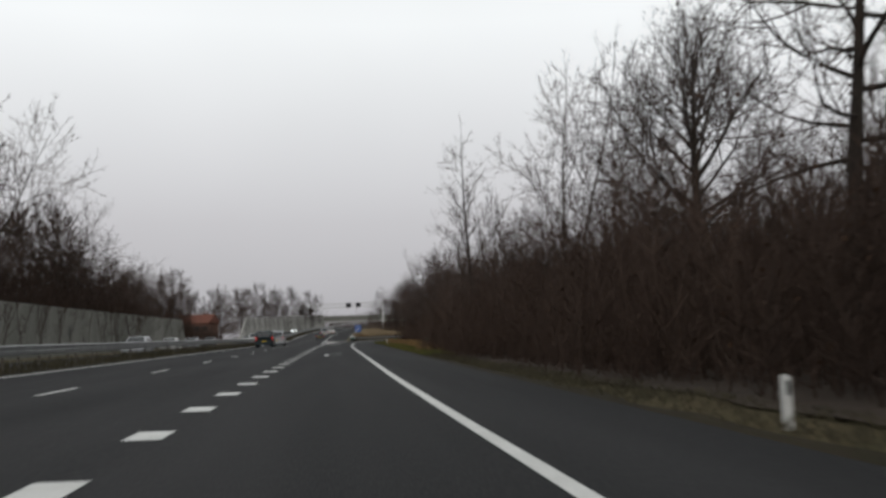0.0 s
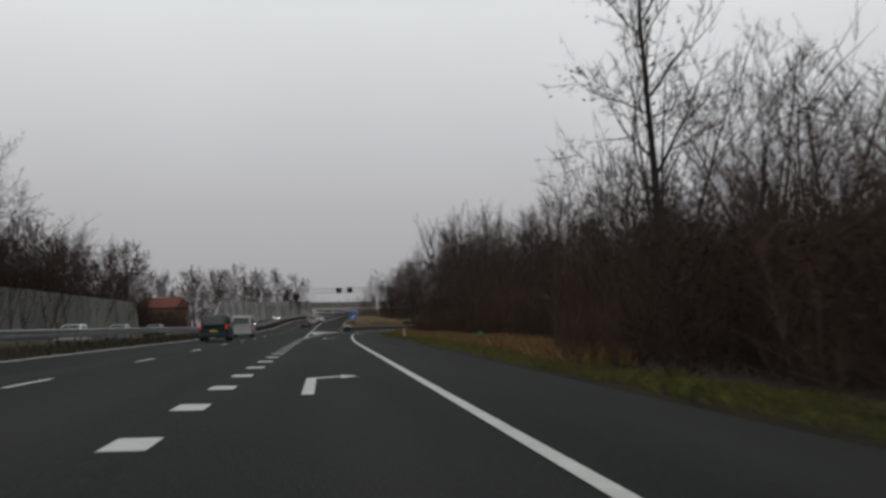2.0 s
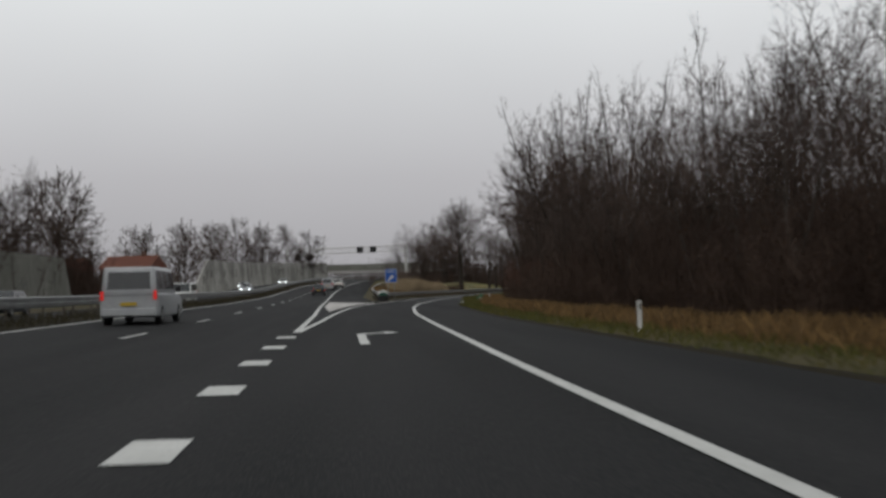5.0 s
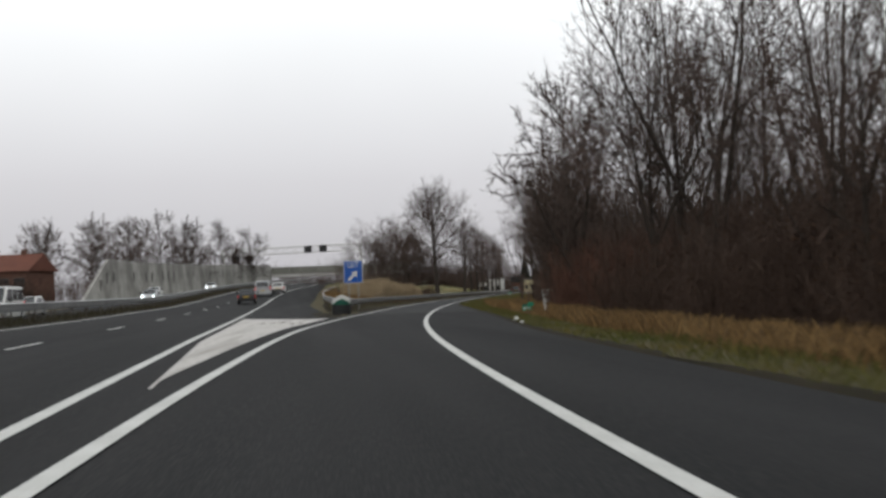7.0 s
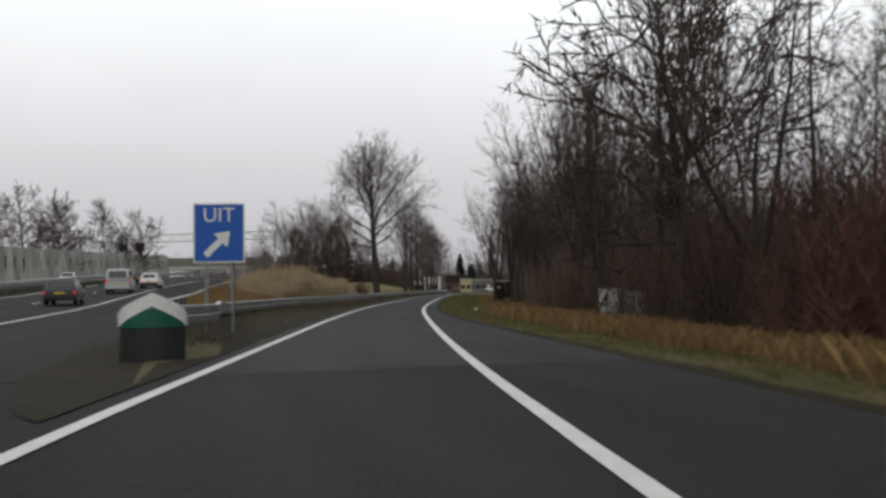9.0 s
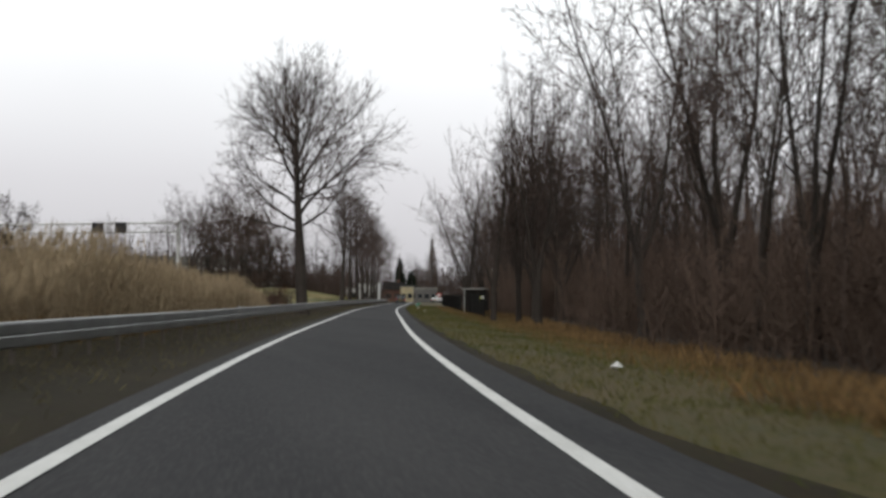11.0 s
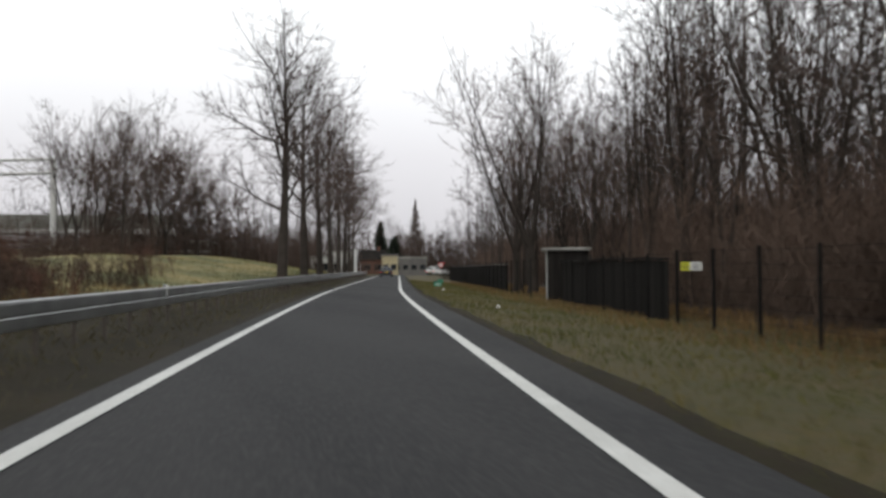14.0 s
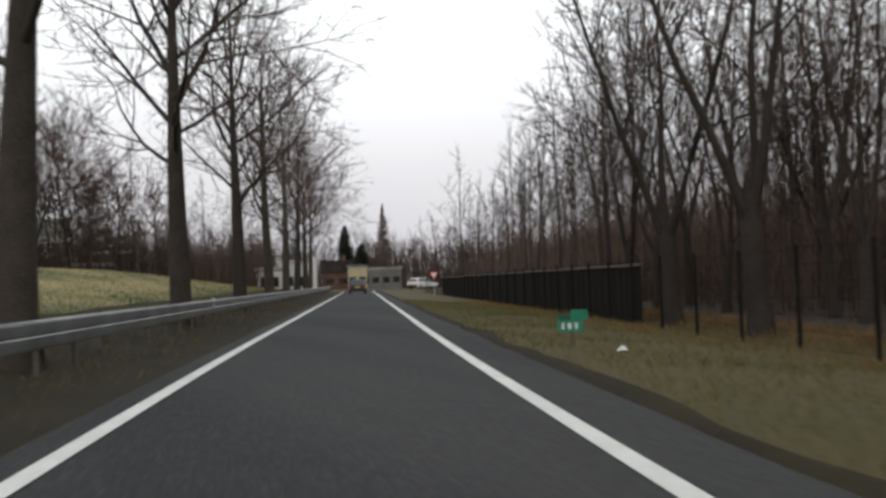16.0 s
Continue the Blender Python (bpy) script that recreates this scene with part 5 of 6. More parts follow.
root = thing("gantry", pose(0, 0, 0), "white steel lattice gantry with dark lane signals over the motorway", "gantry")
GA, GB = Vector((-17.5, 384.0, 0)), Vector((17.9, 366.1, 0))
for p, zb in ((GA, 2.0), (GB, 1.5)):
    beam((p.x, p.y, zb), (p.x, p.y, 14.2), 0.36, root, WHITE, 10, "column")
for dz in (14.0, 12.4):
    for dy in (-0.5, 0.5):
        beam((GA.x, GA.y + dy, dz), (GB.x, GB.y + dy, dz), 0.12, root, WHITE, 6, "chord")
cells = 14
for i in range(cells):
    a, b = GA.lerp(GB, i / cells), GA.lerp(GB, (i + 1) / cells)
    u, v = (12.4, 14.0) if i % 2 else (14.0, 12.4)
    beam((a.x, a.y - 0.5, u), (b.x, b.y - 0.5, v), 0.06, root, WHITE, 5, "brace")
    beam((a.x, a.y + 0.5, v), (b.x, b.y + 0.5, u), 0.06, root, WHITE, 5, "brace")
for x, y, face in ((4.7, 372.6, -1), (8.5, 370.7, -1), (-14.0, 382.0, 1), (-10.4, 380.2, 1)):
    zc = 13.15 if face < 0 else 11.4
    sg = part("lane_signal", Shape().box(x - 0.95, x + 0.95, y - 0.9, y - 0.45, zc - 0.85, zc + 0.85, chamfer=0.05), BLACK, root, "dark square matrix signal")
    part("hood", Shape().box(x - 1.0, x + 1.0, y - 1.1, y - 0.4, zc + 0.85, zc + 0.92), BLACK, sg)

# ---- roadside cabinets and the hut ----
def cabinet(x, y, turn, w, d, h, label):
    z = ground_z(x, y)
    root = thing("cabinet", pose(x, y, z, 0, 0, turn), label, "utility cabinet", "utility cabinets")
    part("plinth", Shape().box(-w / 2 - 0.02, w / 2 + 0.02, -d / 2 - 0.02, d / 2 + 0.02, -0.15, 0.08), CONCRETE_DARK, root)
    part("body", Shape().box(-w / 2, w / 2, -d / 2, d / 2, 0.08, h, chamfer=0.012), GREY_BOX, root)
    part("lid", Shape().box(-w / 2 - 0.03, w / 2 + 0.03, -d / 2 - 0.03, d / 2 + 0.03, h + 0.003, h + 0.06, chamfer=0.015), GREY_BOX, root)
    dr = part("door", Shape().box(-w / 2 + 0.04, w / 2 - 0.04, -d / 2 - 0.018, -d / 2 - 0.002, 0.14, h - 0.05), GREY_BOX, root)
    part("handle", Shape().box(w / 2 - 0.1, w / 2 - 0.07, -d / 2 - 0.035, -d / 2 - 0.018, h * 0.5, h * 0.5 + 0.12), BLACK, dr)


cabinet(21.0, 203.2, -35, 0.85, 0.5, 1.42, "pale grey metal utility cabinet on the verge")
cabinet(21.95, 202.6, -35, 0.95, 0.5, 1.3, "wide pale grey metal utility cabinet on the verge")

root = thing("hut", pose(45.0, 295.0, -0.12, 0, 0, 243.4), "small dark hut with a pale grey panelled side and flat roof", "hut")
W, D, T = 4.5, 2.0, 2.05
part("wall", Shape().box(0.0, W, 0.0, 0.06, -0.5, T), GREY_BOX, root, "pale grey panelled side")
part("wall", Shape().box(W - 0.05, W + 0.01, 0.063, D, -0.5, T), DARK_WOOD, root, "dark boarded side")
part("wall", Shape().box(-0.01, 0.05, 0.063, D, -0.5, T), DARK_WOOD, root, "dark boarded side")
part("wall", Shape().box(0.053, W - 0.053, D - 0.06, D, -0.5, T), DARK_WOOD, root, "dark boarded side")
for k in range(6):
    part("board", Shape().box(W + 0.012, W + 0.03, 0.08 + 0.32 * k, 0.38 + 0.32 * k, -0.45, T - 0.03), DARK_WOOD, root)
part("roof", Shape().box(-0.16, W + 0.2, -0.22, D + 0.15, T + 0.003, T + 0.13, chamfer=0.02), CONCRETE, root, "pale flat roof with an overhang")
for x in (1.5, 2.6):
    vt = part("vent", Shape().box(x, x + 0.4, -0.018, -0.002, T - 0.42, T - 0.2), BLACK, root, "dark louvred vent")
    for i in range(3):
        part("slat", Shape().box(x + 0.01, x + 0.39, -0.03, -0.02, T - 0.39 + i * 0.068, T - 0.365 + i * 0.068), GREY_BOX, vt)
for x in (1.12, 2.25, 3.38):
    part("joint", Shape().box(x - 0.012, x + 0.012, -0.006, -0.001, -0.4, T - 0.05), BLACK, root, "dark joint between wall panels")

# ---- fence along the wood ----
fence_x = fence_line


fence = thing("fence", pose(0, 0, 0), "black steel mesh fence with square posts along the wood", "fence")
post_me = Shape().box(-0.035, 0.035, -0.035, 0.035, -0.3, 2.05, chamfer=0.008).mesh("post", BLACK_MATT)
ys = list(np.arange(262.4, 400, 2.6))
wire_cache = {}
for a, b in zip(ys, ys[1:]):
    if b > 290.4 and a < 296.0:
        continue
    xa, xb = fence_x(a), fence_x(b)
    za = ground_z(xa, a)
    ob = new("post", post_me)
    ob.parent = fence
    ln = math.hypot(xb - xa, b - a)
    way = math.atan2(b - a, xb - xa)
    ob.matrix_local = Matrix.Translation((xa, a, za)) @ Matrix.Rotation(way, 4, "Z")
    key = round(ln, 1)
    if key not in wire_cache:
        s = Shape()
        for i in range(1, int(key / 0.055)):
            x = i * 0.055
            s.quad((x - 0.0025, 0, 0.05), (x + 0.0025, 0, 0.05), (x + 0.0025, 0, 1.98), (x - 0.0025, 0, 1.98))
        for i in range(7):
            z = 0.06 + i * 0.318
            s.box(0.03, key - 0.03, -0.004, 0.004, z - 0.004, z + 0.004)
        wire_cache[key] = s.mesh("mesh_panel", BLACK_MATT)
    ob = new("mesh_panel", wire_cache[key])
    ob.parent = fence
    ob.matrix_local = Matrix.Translation((xa, a, za)) @ Matrix.Rotation(way, 4, "Z")

# dark boarded screens behind part of the fence
def screen(y0, y1, off, h, label, capping):
    root = thing("screen", pose(0, 0, 0), label, "board screen", "board screens")
    r = random.Random(int(y0))
    y = y0
    cap = [(fence_x(q) + off, q, ground_z(fence_x(q) + off, q) + h) for q in steps(y0, y1, 2.0)]
    part("capping", sweep(cap, [(-0.09, 0.0), (0.09, 0.0), (0.09, 0.07), (-0.09, 0.07)]), capping, root, "narrow capping board")
    me = Shape().box(-0.01, 0.01, -0.17, 0.17, -0.15, h - 0.005).mesh("board", DARK_WOOD)
    while y < y1:
        x = fence_x(y) + off
        ob = new("board", me)
        ob.parent = root
        ob.matrix_local = Matrix.Translation((x + r.uniform(-.012, .012), y, ground_z(x, y) - 0.03 * r.random())) @ Matrix.Rotation(-math.atan(ramp_slope(y)), 4, "Z")
        y += 0.335
    return root


screen(275.0, 290.0, 0.5, 1.85, "dark weathered board screen behind the mesh fence", DARK_WOOD)
screen(310.0, 378.0, 0.55, 1.85, "long low dark board screen with a brown capping", CONCRETE_DARK)

for x, mt, lab in ((0.0, YELLOW, "small yellow notice plate on the mesh fence"), (0.62, WHITE, "small white notice plate on the mesh fence")):
    y = 271.9 - x * 1.1
    xx = fence_x(y) - 0.06
    root = thing("notice_plate", pose(xx, y, ground_z(xx, y) + 1.5, 0, 0, -62), lab, "notice plate", "notice plates")
    part("plate", Shape().box(-0.17, 0.17, -0.008, 0.0, 0, 0.22), mt, root)
    for i in range(3):
        part("stroke", Shape().box(-0.12, 0.1 - 0.03 * i, -0.012, -0.009, 0.045 + i * 0.05, 0.065 + i * 0.05), BLACK, root, "plain dark stroke")

# ---- give-way sign at the end of the ramp ----
gx, gy_ = 66.0, 369.0
root = thing("give_way_sign", pose(gx, gy_, ground_z(gx, gy_), 0, 0, -20), "red and white give-way triangle on a grey pole", "road sign")
part("pole", Shape().tube([(0, 0, -0.2), (0, 0, 2.2)], [0.035, 0.035], 10), STEEL, root)
part("plate", Shape().extrude([(-0.48, 2.3), (0.0, 1.48), (0.48, 2.3)], -0.05, -0.035), RED, root, "red rimmed triangle")
part("face", Shape().extrude([(-0.29, 2.19), (0.0, 1.69), (0.29, 2.19)], -0.056, -0.051), WHITE, root, "white middle")
part("under_plate", Shape().box(-0.4, 0.4, -0.05, -0.035, 1.0, 1.25), WHITE, root)



# ---- vehicles, at rest on the lanes ----
def car_paint(name, colour):
    m = mat(name, colour, tuple(v * 0.9 for v in colour), 2.0, 0.35, 0.0, fine=15, c=tuple(v * 0.75 for v in colour), spec=0.5)
    return m


SILVER = car_paint("silver_paint", (0.36, 0.37, 0.38))
TEAL = car_paint("dark_teal_paint", (0.006, 0.017, 0.021))
DARK_PAINT = car_paint("dark_paint", (0.014, 0.015, 0.018))
WHITE_PAINT = car_paint("white_paint", (0.62, 0.62, 0.6))
PLATE = mat("plate_yellow", (0.5, 0.34, 0.03), (0.45, 0.3, 0.03), 4, 0.5, fine=20, c=(0.4, 0.27, 0.03))


def frustum(y0, y1, w0, z0, y2, y3, w1, z1):
    """A cabin: bottom from y0 to y1, top from y2 to y3, half widths w0 and w1."""
    s = Shape()
    s.v = [(-w0, y0, z0), (w0, y0, z0), (w0, y1, z0), (-w0, y1, z0), (-w1, y2, z1), (w1, y2, z1), (w1, y3, z1), (-w1, y3, z1)]
    s.f = [(3, 2, 1, 0), (4, 5, 6, 7), (0, 1, 5, 4), (1, 2, 6, 5), (2, 3, 7, 6), (3, 0, 4, 7)]
    return s


def pane(sh, face, lo, hi, a, b, out=0.012):
    """A window on one side of a cabin, as a fraction of that side."""
    p = [Vector(sh.v[i]) for i in sh.f[face]]
    n = (p[1] - p[0]).cross(p[3] - p[0]).normalized()

    def at(u, v):
        return p[0].lerp(p[1], u).lerp(p[3].lerp(p[2], u), v)

    q = [at(a, lo), at(b, lo), at(b, hi), at(a, hi)]
    s = Shape()
    inner = [v - n * 0.004 for v in q]
    outer = [v + n * out for v in q]
    s.v = [tuple(v) for v in inner + outer]
    s.f = [(4, 5, 6, 7), (0, 1, 5, 4), (1, 2, 6, 5), (2, 3, 7, 6), (3, 0, 4, 7), (3, 2, 1, 0)]
    return s


def rounded(ob, width):
    """Softened edges on a body panel."""
    bm = bmesh.new()
    bm.from_mesh(ob.data)
    bmesh.ops.remove_doubles(bm, verts=bm.verts, dist=0.001)
    bmesh.ops.recalc_face_normals(bm, faces=bm.faces)
    bmesh.ops.bevel(bm, geom=bm.edges, offset=width, segments=2, affect="EDGES", profile=0.5, clamp_overlap=True)
    bm.to_mesh(ob.data)
    bm.free()
    ob.data.polygons.foreach_set("use_smooth", [True] * len(ob.data.polygons))
    return ob


def vehicle(name, label, category, x, y, turn, paint, length, width, belt, height, cabin, van=False, lights=True):
    z = road_z(x, y) if y < 360 and x < 12 else 0.0
    root = thing(name, pose(x, y, z, 0, 0, turn), label, category, "vehicles")
    h, w = length / 2, width / 2
    s = Shape()
    side = [(-h, 0.38), (-h + 0.05, 0.28), (h - 0.1, 0.26), (h, 0.42), (h - 0.02, belt - 0.28), (h - 0.25, belt - 0.12), (cabin[1] + 0.1, belt), (cabin[0] - 0.05, belt), (-h + 0.03, belt - 0.06)]
    n = len(side)
    mid = (0.0, (belt + 0.3) / 2)
    for k, f in ((-w, 0.95), (-w + 0.07, 1.0), (w - 0.07, 1.0), (w, 0.95)):
        s.v += [(k, mid[0] + (a - mid[0]) * f, mid[1] + (b - mid[1]) * f) for a, b in side]
    for j in range(3):
        s.f += [(j * n + i, j * n + (i + 1) % n, (j + 1) * n + (i + 1) % n, (j + 1) * n + i) for i in range(n)]
    s.f += [tuple(range(n - 1, -1, -1)), tuple(range(3 * n, 4 * n))]
    rounded(part("body", s, paint, root), 0.06)
    c = frustum(cabin[0], cabin[1], w - 0.05, belt - 0.03, cabin[2], cabin[3], w - (0.12 if van else 0.22), height)
    rounded(part("cabin", c, paint, root), 0.09)
    part("rear_window", pane(c, 2, 0.2 if van else 0.15, 0.82, 0.1, 0.9), GLASS_DARK, root, "dark rear window")
    part("windscreen", pane(c, 4, 0.08, 0.92, 0.06, 0.94), GLASS_DARK, root, "dark windscreen")
    for face in (3, 5):
        for a, b in ((0.06, 0.32), (0.36, 0.62), (0.66, 0.92)) if not van else ((0.04, 0.34), (0.38, 0.62), (0.66, 0.95)):
            part("side_window", pane(c, face, 0.2, 0.85, a, b), GLASS_DARK, root, "dark side window")
    r = 0.33 if van else 0.31
    for sx in (-1, 1):
        for sy in (-h + 0.75, h - 0.85):
            cx = sx * (w - 0.1)
            wh = Shape().tube([(cx - 0.11, sy, r), (cx - 0.09, sy, r), (cx + 0.09, sy, r), (cx + 0.11, sy, r)], [r - 0.03, r, r, r - 0.03], 18)
            wheel = part("wheel", wh, TYRE, root)
            part("rim", Shape().tube([(cx + sx * 0.1, sy, r), (cx + sx * 0.118, sy, r)], [r * 0.62, r * 0.58], 14), STEEL, wheel)
        tz = belt - 0.05 if van else belt - 0.22
        part("tail_light", Shape().box(sx * (w - 0.09) - 0.05, sx * (w - 0.09) + 0.05, -h - 0.02, -h + 0.06, tz - (0.15 if van else 0.07), tz + (0.15 if van else 0.07)), TAIL if lights else RED, root, "red tail light")
        part("headlight", Shape().box(sx * (w - 0.28) - 0.11, sx * (w - 0.28) + 0.11, h - 0.1, h + 0.02, 0.6, 0.74), HEAD if lights else WHITE, root, "bright headlight")
        part("mirror", Shape().box(sx * (w + 0.1) - 0.09, sx * (w + 0.1) + 0.09, cabin[1] - 0.55, cabin[1] - 0.45, belt + 0.05, belt + 0.25, chamfer=0.02), BLACK, root)
    part("bumper", Shape().box(-w + 0.06, w - 0.06, -h - 0.05, -h + 0.05, 0.34, 0.56, chamfer=0.02), BLACK if not van else paint, root)
    part("number_plate", Shape().box(-0.26, 0.26, -h - 0.065, -h - 0.052, 0.62 if not van else 0.66, 0.73 if not van else 0.77), PLATE, root, "plain yellow plate")
    return root


def small_car(label, x, y, turn, paint):
    return vehicle("car", label, "car", x, y, turn, paint, 4.1, 1.74, 0.92, 1.46, (-1.95, 1.0, -1.45, 0.25))


def big_van(label, x, y, turn, paint, length=4.8, height=1.95):
    return vehicle("van", label, "van", x, y, turn, paint, length, 1.9, 1.05, height, (-length / 2 + 0.02, length / 2 - 0.95, -length / 2 + 0.14, length / 2 - 1.75), van=True)


big_van("silver passenger van with red tail lights on the motorway", -7.9, 127.0, 0, SILVER)
big_van("dark teal delivery van with red tail lights on the motorway", -7.9, 105.5, 0, TEAL, 4.2, 1.82)
small_car("dark hatchback on the motorway with red tail lights", -4.0, 222.0, 0, DARK_PAINT)
big_van("pale silver van further along the motorway", -4.0 + curve(248), 248.0, -1, SILVER)
small_car("white car far along the motorway", -3.0 + curve(262), 262.0, -4, WHITE_PAINT)
small_car("dark car far along the motorway", -7.0 + curve(285), 285.0, -5, DARK_PAINT)
for lab, x, y, p in (("pale car with headlights on in the oncoming lanes", -15.6, 76.0, SILVER), ("white car in the oncoming lanes", -19.3, 112.0, WHITE_PAINT), ("silver car in the oncoming lanes", -19.3, 128.0, SILVER), ("dark car in the oncoming lanes", -19.3, 146.0, DARK_PAINT), ("white car with headlights on in the oncoming lanes", -19.2, 203.0, WHITE_PAINT), ("silver car in the oncoming lanes", -15.4, 238.0, SILVER), ("white car in the oncoming lanes", -18.3, 262.0, WHITE_PAINT), ("white car with headlights on far off in the oncoming lanes", -13.0, 290.0, WHITE_PAINT)):
    small_car(lab, x, y, 180, p)
big_van("white van with headlights on in the oncoming lanes", -15.9, 184.0, 180, WHITE_PAINT)
small_car("dark hatchback braking at the end of the exit ramp", ramp_right(376) - 1.85, 376.0, -17.3, DARK_PAINT)
small_car("white car parked beside the fence", 75.5, 397.0, -60, WHITE_PAINT)


# ---- houses ----
def house(name, label, x, y, turn, w, d, h, roof_h, wall_m, roof_m, windows, z=0.0, flat=False):
    root = thing(name, pose(x, y, z, 0, 0, turn), label, "house", "houses")
    part("wall", Shape().box(-w / 2, w / 2, -d / 2, d / 2, -0.6, h), wall_m, root)
    if flat:
        part("roof", Shape().box(-w / 2 - 0.2, w / 2 + 0.2, -d / 2 - 0.2, d / 2 + 0.2, h + 0.004, h + 0.35, chamfer=0.04), roof_m, root)
    else:
        s = Shape()
        o = 0.45
        s.v = [(-w / 2 - o, -d / 2 - o, h - 0.1), (w / 2 + o, -d / 2 - o, h - 0.1), (w / 2 + o, d / 2 + o, h - 0.1), (-w / 2 - o, d / 2 + o, h - 0.1), (-w / 2 - o, 0, h + roof_h), (w / 2 + o, 0, h + roof_h)]
        s.f = [(0, 1, 5, 4), (2, 3, 4, 5), (0, 4, 3), (1, 2, 5), (3, 2, 1, 0)]
        rf = part("roof", s, roof_m, root)
        part("chimney", Shape().box(w * 0.2, w * 0.2 + 0.6, -0.3, 0.3, h + roof_h * 0.5, h + roof_h + 0.7), BRICK, rf)
        for k in (-1, 1):
            g = Shape()
            g.v = [(k * (w / 2 + 0.006), -d / 2, h - 0.1), (k * (w / 2 + 0.006), d / 2, h - 0.1), (k * (w / 2 + 0.006), 0, h + roof_h - 0.35)]
            g.f = [(0, 1, 2)]
            part("gable", g, wall_m, root)
    cols, rows = windows
    for i in range(cols):
        for j in range(rows):
            cx = -w / 2 + w * (i + 0.5) / cols
            cz = 0.9 + j * 2.8
            win = part("window", Shape().box(cx - 0.36 * w / cols, cx + 0.36 * w / cols, -d / 2 - 0.03, -d / 2 - 0.004, cz, cz + 1.3), CONCRETE_DARK, root, "grey-framed window")
            part("pane", Shape().box(cx - 0.36 * w / cols + 0.07, cx + 0.36 * w / cols - 0.07, -d / 2 - 0.04, -d / 2 - 0.031, cz + 0.08, cz + 1.22), GLASS_DARK, win)
    return root


house("house", "brick house with a red tiled roof between the walls", -38.6, 268.0, -14, 9.0, 7.5, 6.0, 2.4, BRICK, ROOF_RED, (4, 2))
house("house", "brick house with a red tiled roof behind a hedge", -51.5, 269.0, -10, 8.5, 7.5, 5.9, 2.3, BRICK, ROOF_RED, (3, 2))
house("house", "brick house with a red tiled roof behind the motorway", -103.0, 362.0, -8, 12.0, 9.0, 3.4, 2.9, BRICK, ROOF_RED, (4, 1))
house("house", "low pale flat-roofed building at the end of the ramp", 56.8, 400.2, -20, 3.2, 4.0, 3.0, 0.4, RENDER_WHITE, CONCRETE, (1, 1), 0, True)
house("house", "pale building with a flat roof behind the roadside trees", 60.9, 403.4, -20, 4.4, 5.0, 3.9, 0.4, RENDER_WHITE, CONCRETE, (2, 1), 0, True)
house("house", "dark brick house with a dark roof across the junction", 80.5, 454.0, -18, 5.2, 6.0, 3.3, 2.2, BRICK, DARK_WOOD, (2, 1), 0, False)
house("house", "small cream house front across the junction", 83.0, 449.1, -18, 3.4, 5.0, 4.0, 0.4, RENDER_CREAM, CONCRETE_DARK, (2, 1), 0, True)
house("house", "long low grey building with a pale roof edge", 91.5, 461.1, -18, 8.0, 6.0, 3.6, 0.4, CONCRETE_DARK, CONCRETE, (4, 1), 0, True)
house("pavilion", "low pavilion with an overhanging pale flat roof behind the bank", 35.3, 388.7, 10, 3.9, 3.5, 3.7, 0.4, CONCRETE_DARK, CONCRETE, (2, 1), 0, True)
house("pavilion", "long dark pavilion with a pale flat roof among trees", 39.5, 400.6, 10, 6.5, 4.0, 5.4, 0.4, CONCRETE_DARK, CONCRETE, (3, 1), 0, True)
pole_me = Shape().tube([(0, 0, -0.2), (0, 0, 2.0), (0, 0, 4.2)], [0.06, 0.055, 0.04], 8).mesh("shaft", WHITE)
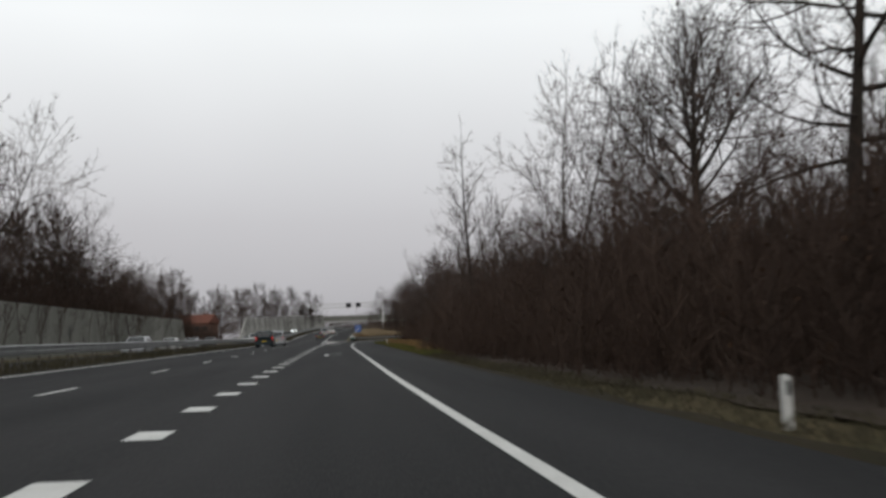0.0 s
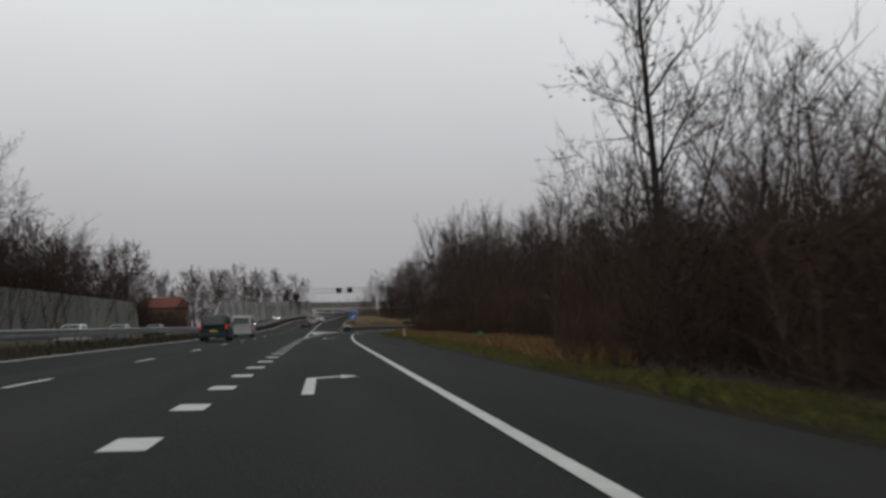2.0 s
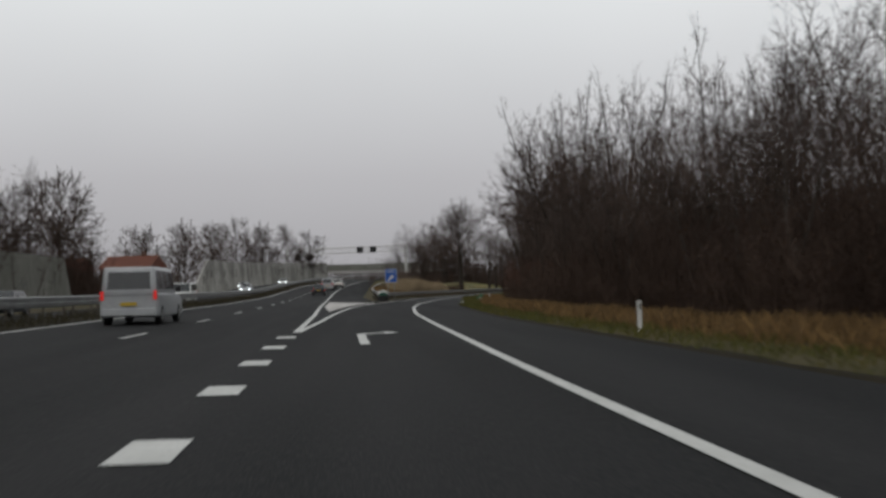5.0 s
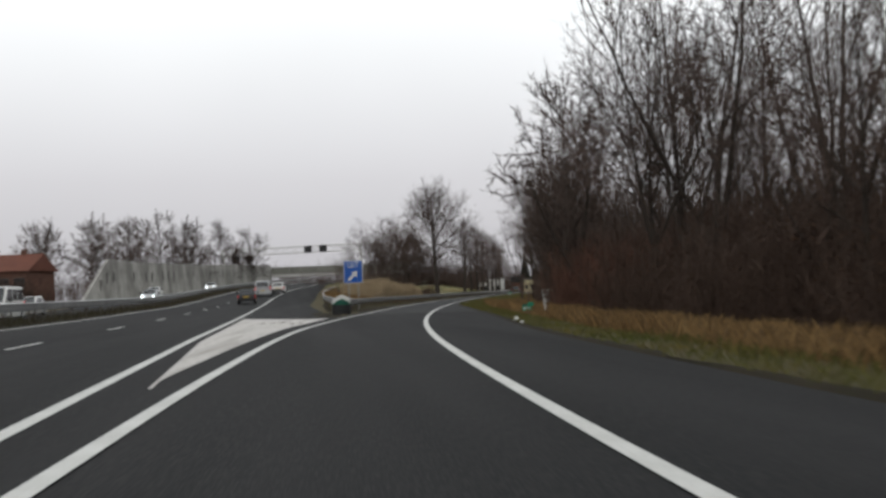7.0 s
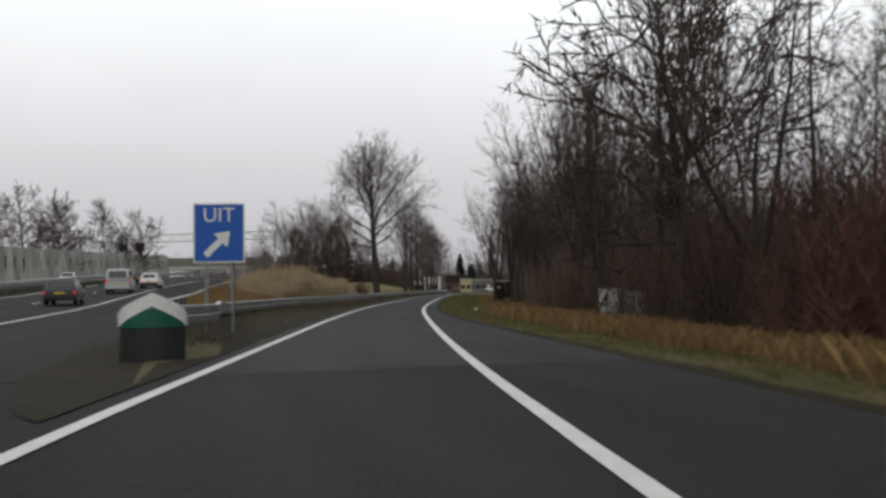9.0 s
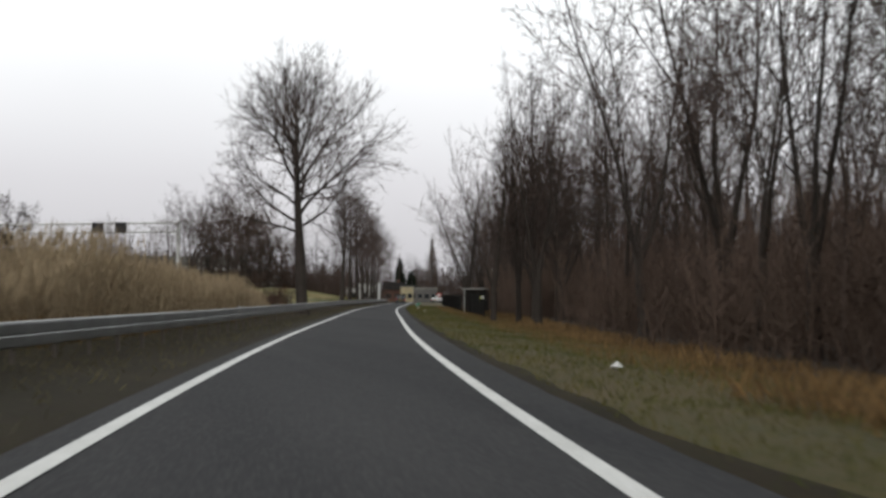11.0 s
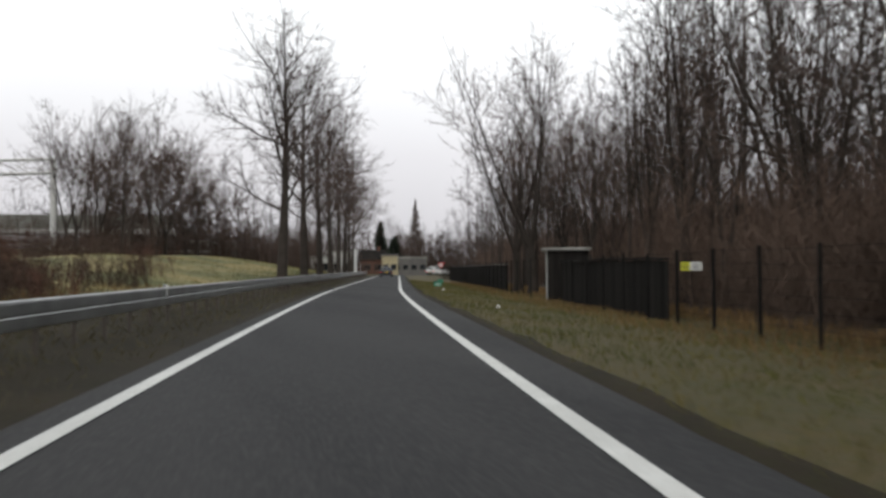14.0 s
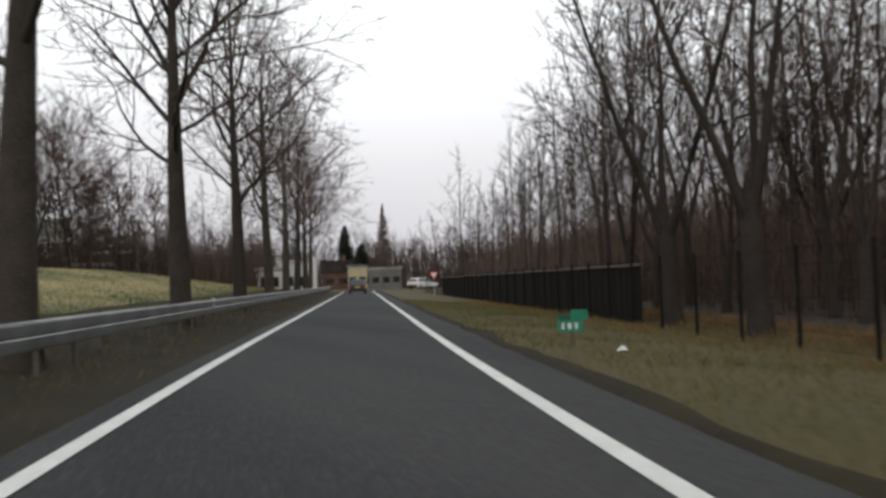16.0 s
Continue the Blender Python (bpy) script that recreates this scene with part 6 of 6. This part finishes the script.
for k in range(5):
    root = thing("white_post", pose(58.3 + 0.75 * k, 385.5 + 2.6 * k, 0), "slender white post in a row beside the ramp", "post", "row of white posts")
    ob = new("shaft", pole_me)
    ob.parent = root
s = Shape()
s.v = [(20, 412, 0.05), (120, 378, 0.05), (122.6, 385.5, 0.05), (22.6, 419.5, 0.05)]
s.f = [(0, 1, 2, 3)]
tagged(part("road", s, ASPHALT_RAMP), "cross street at the end of the exit ramp", "road", kind="structure")


# ---- conifers in the distance ----
def conifer(x, y, h, r, label, seed, thin=False):
    rg = random.Random(seed)
    root = thing("conifer", pose(x, y, 0.0), label, "tree", "conifers")
    part("trunk", Shape().tube([(0, 0, -0.3), (0, 0, h * 0.5), (0, 0, h)], [h * 0.018, h * 0.012, 0.03], 8), BARK, root)
    s = Shape()
    z = h * 0.12
    while z < h:
        f = 1 - z / h
        for k in range(15 if thin else 20):
            a = rg.uniform(0, 6.283)
            ln = r * (f ** (0.85 if thin else 0.55)) * rg.uniform(0.6, 1.1) + 0.15
            droop = rg.uniform(-0.35, 0.1)
            base = Vector((0, 0, z + rg.uniform(-0.2, 0.2)))
            tip = base + Vector((math.cos(a) * ln, math.sin(a) * ln, droop * ln))
            side = Vector((-math.sin(a), math.cos(a), 0)) * (0.05 if thin else 0.2) * (0.4 + ln * 0.25)
            m = base.lerp(tip, 0.55)
            s.quad(base, m + side, tip, m - side)
            s.quad(base + Vector((0, 0, 0.1)), m + Vector((0, 0, 0.16)), tip, m - Vector((0, 0, 0.2)))
        z += h * (0.022 if thin else 0.028)
    part("crown", s, TWIG_PALE if thin else CONIFER, root)


conifer(127.9, 566.0, 26.0, 5.0, "tall pointed leafless larch in the distance", 1, True)
conifer(85.5, 465.1, 12.5, 3.0, "dark green conifer behind the houses", 2)
conifer(93.6, 480.4, 9.5, 3.4, "broad dark green conifer behind the houses", 3)

for kind in POPLARS + THIN + OAKS + ROW + FORKED + [PINE] + ASHES + [LEAFY] + FARS + SHRUBS + BROWN_SHRUBS + FILL + PALE_SHRUBS + RED_SHRUBS:
    for o in (*kind.children_recursive, kind):
        bpy.data.objects.remove(o)
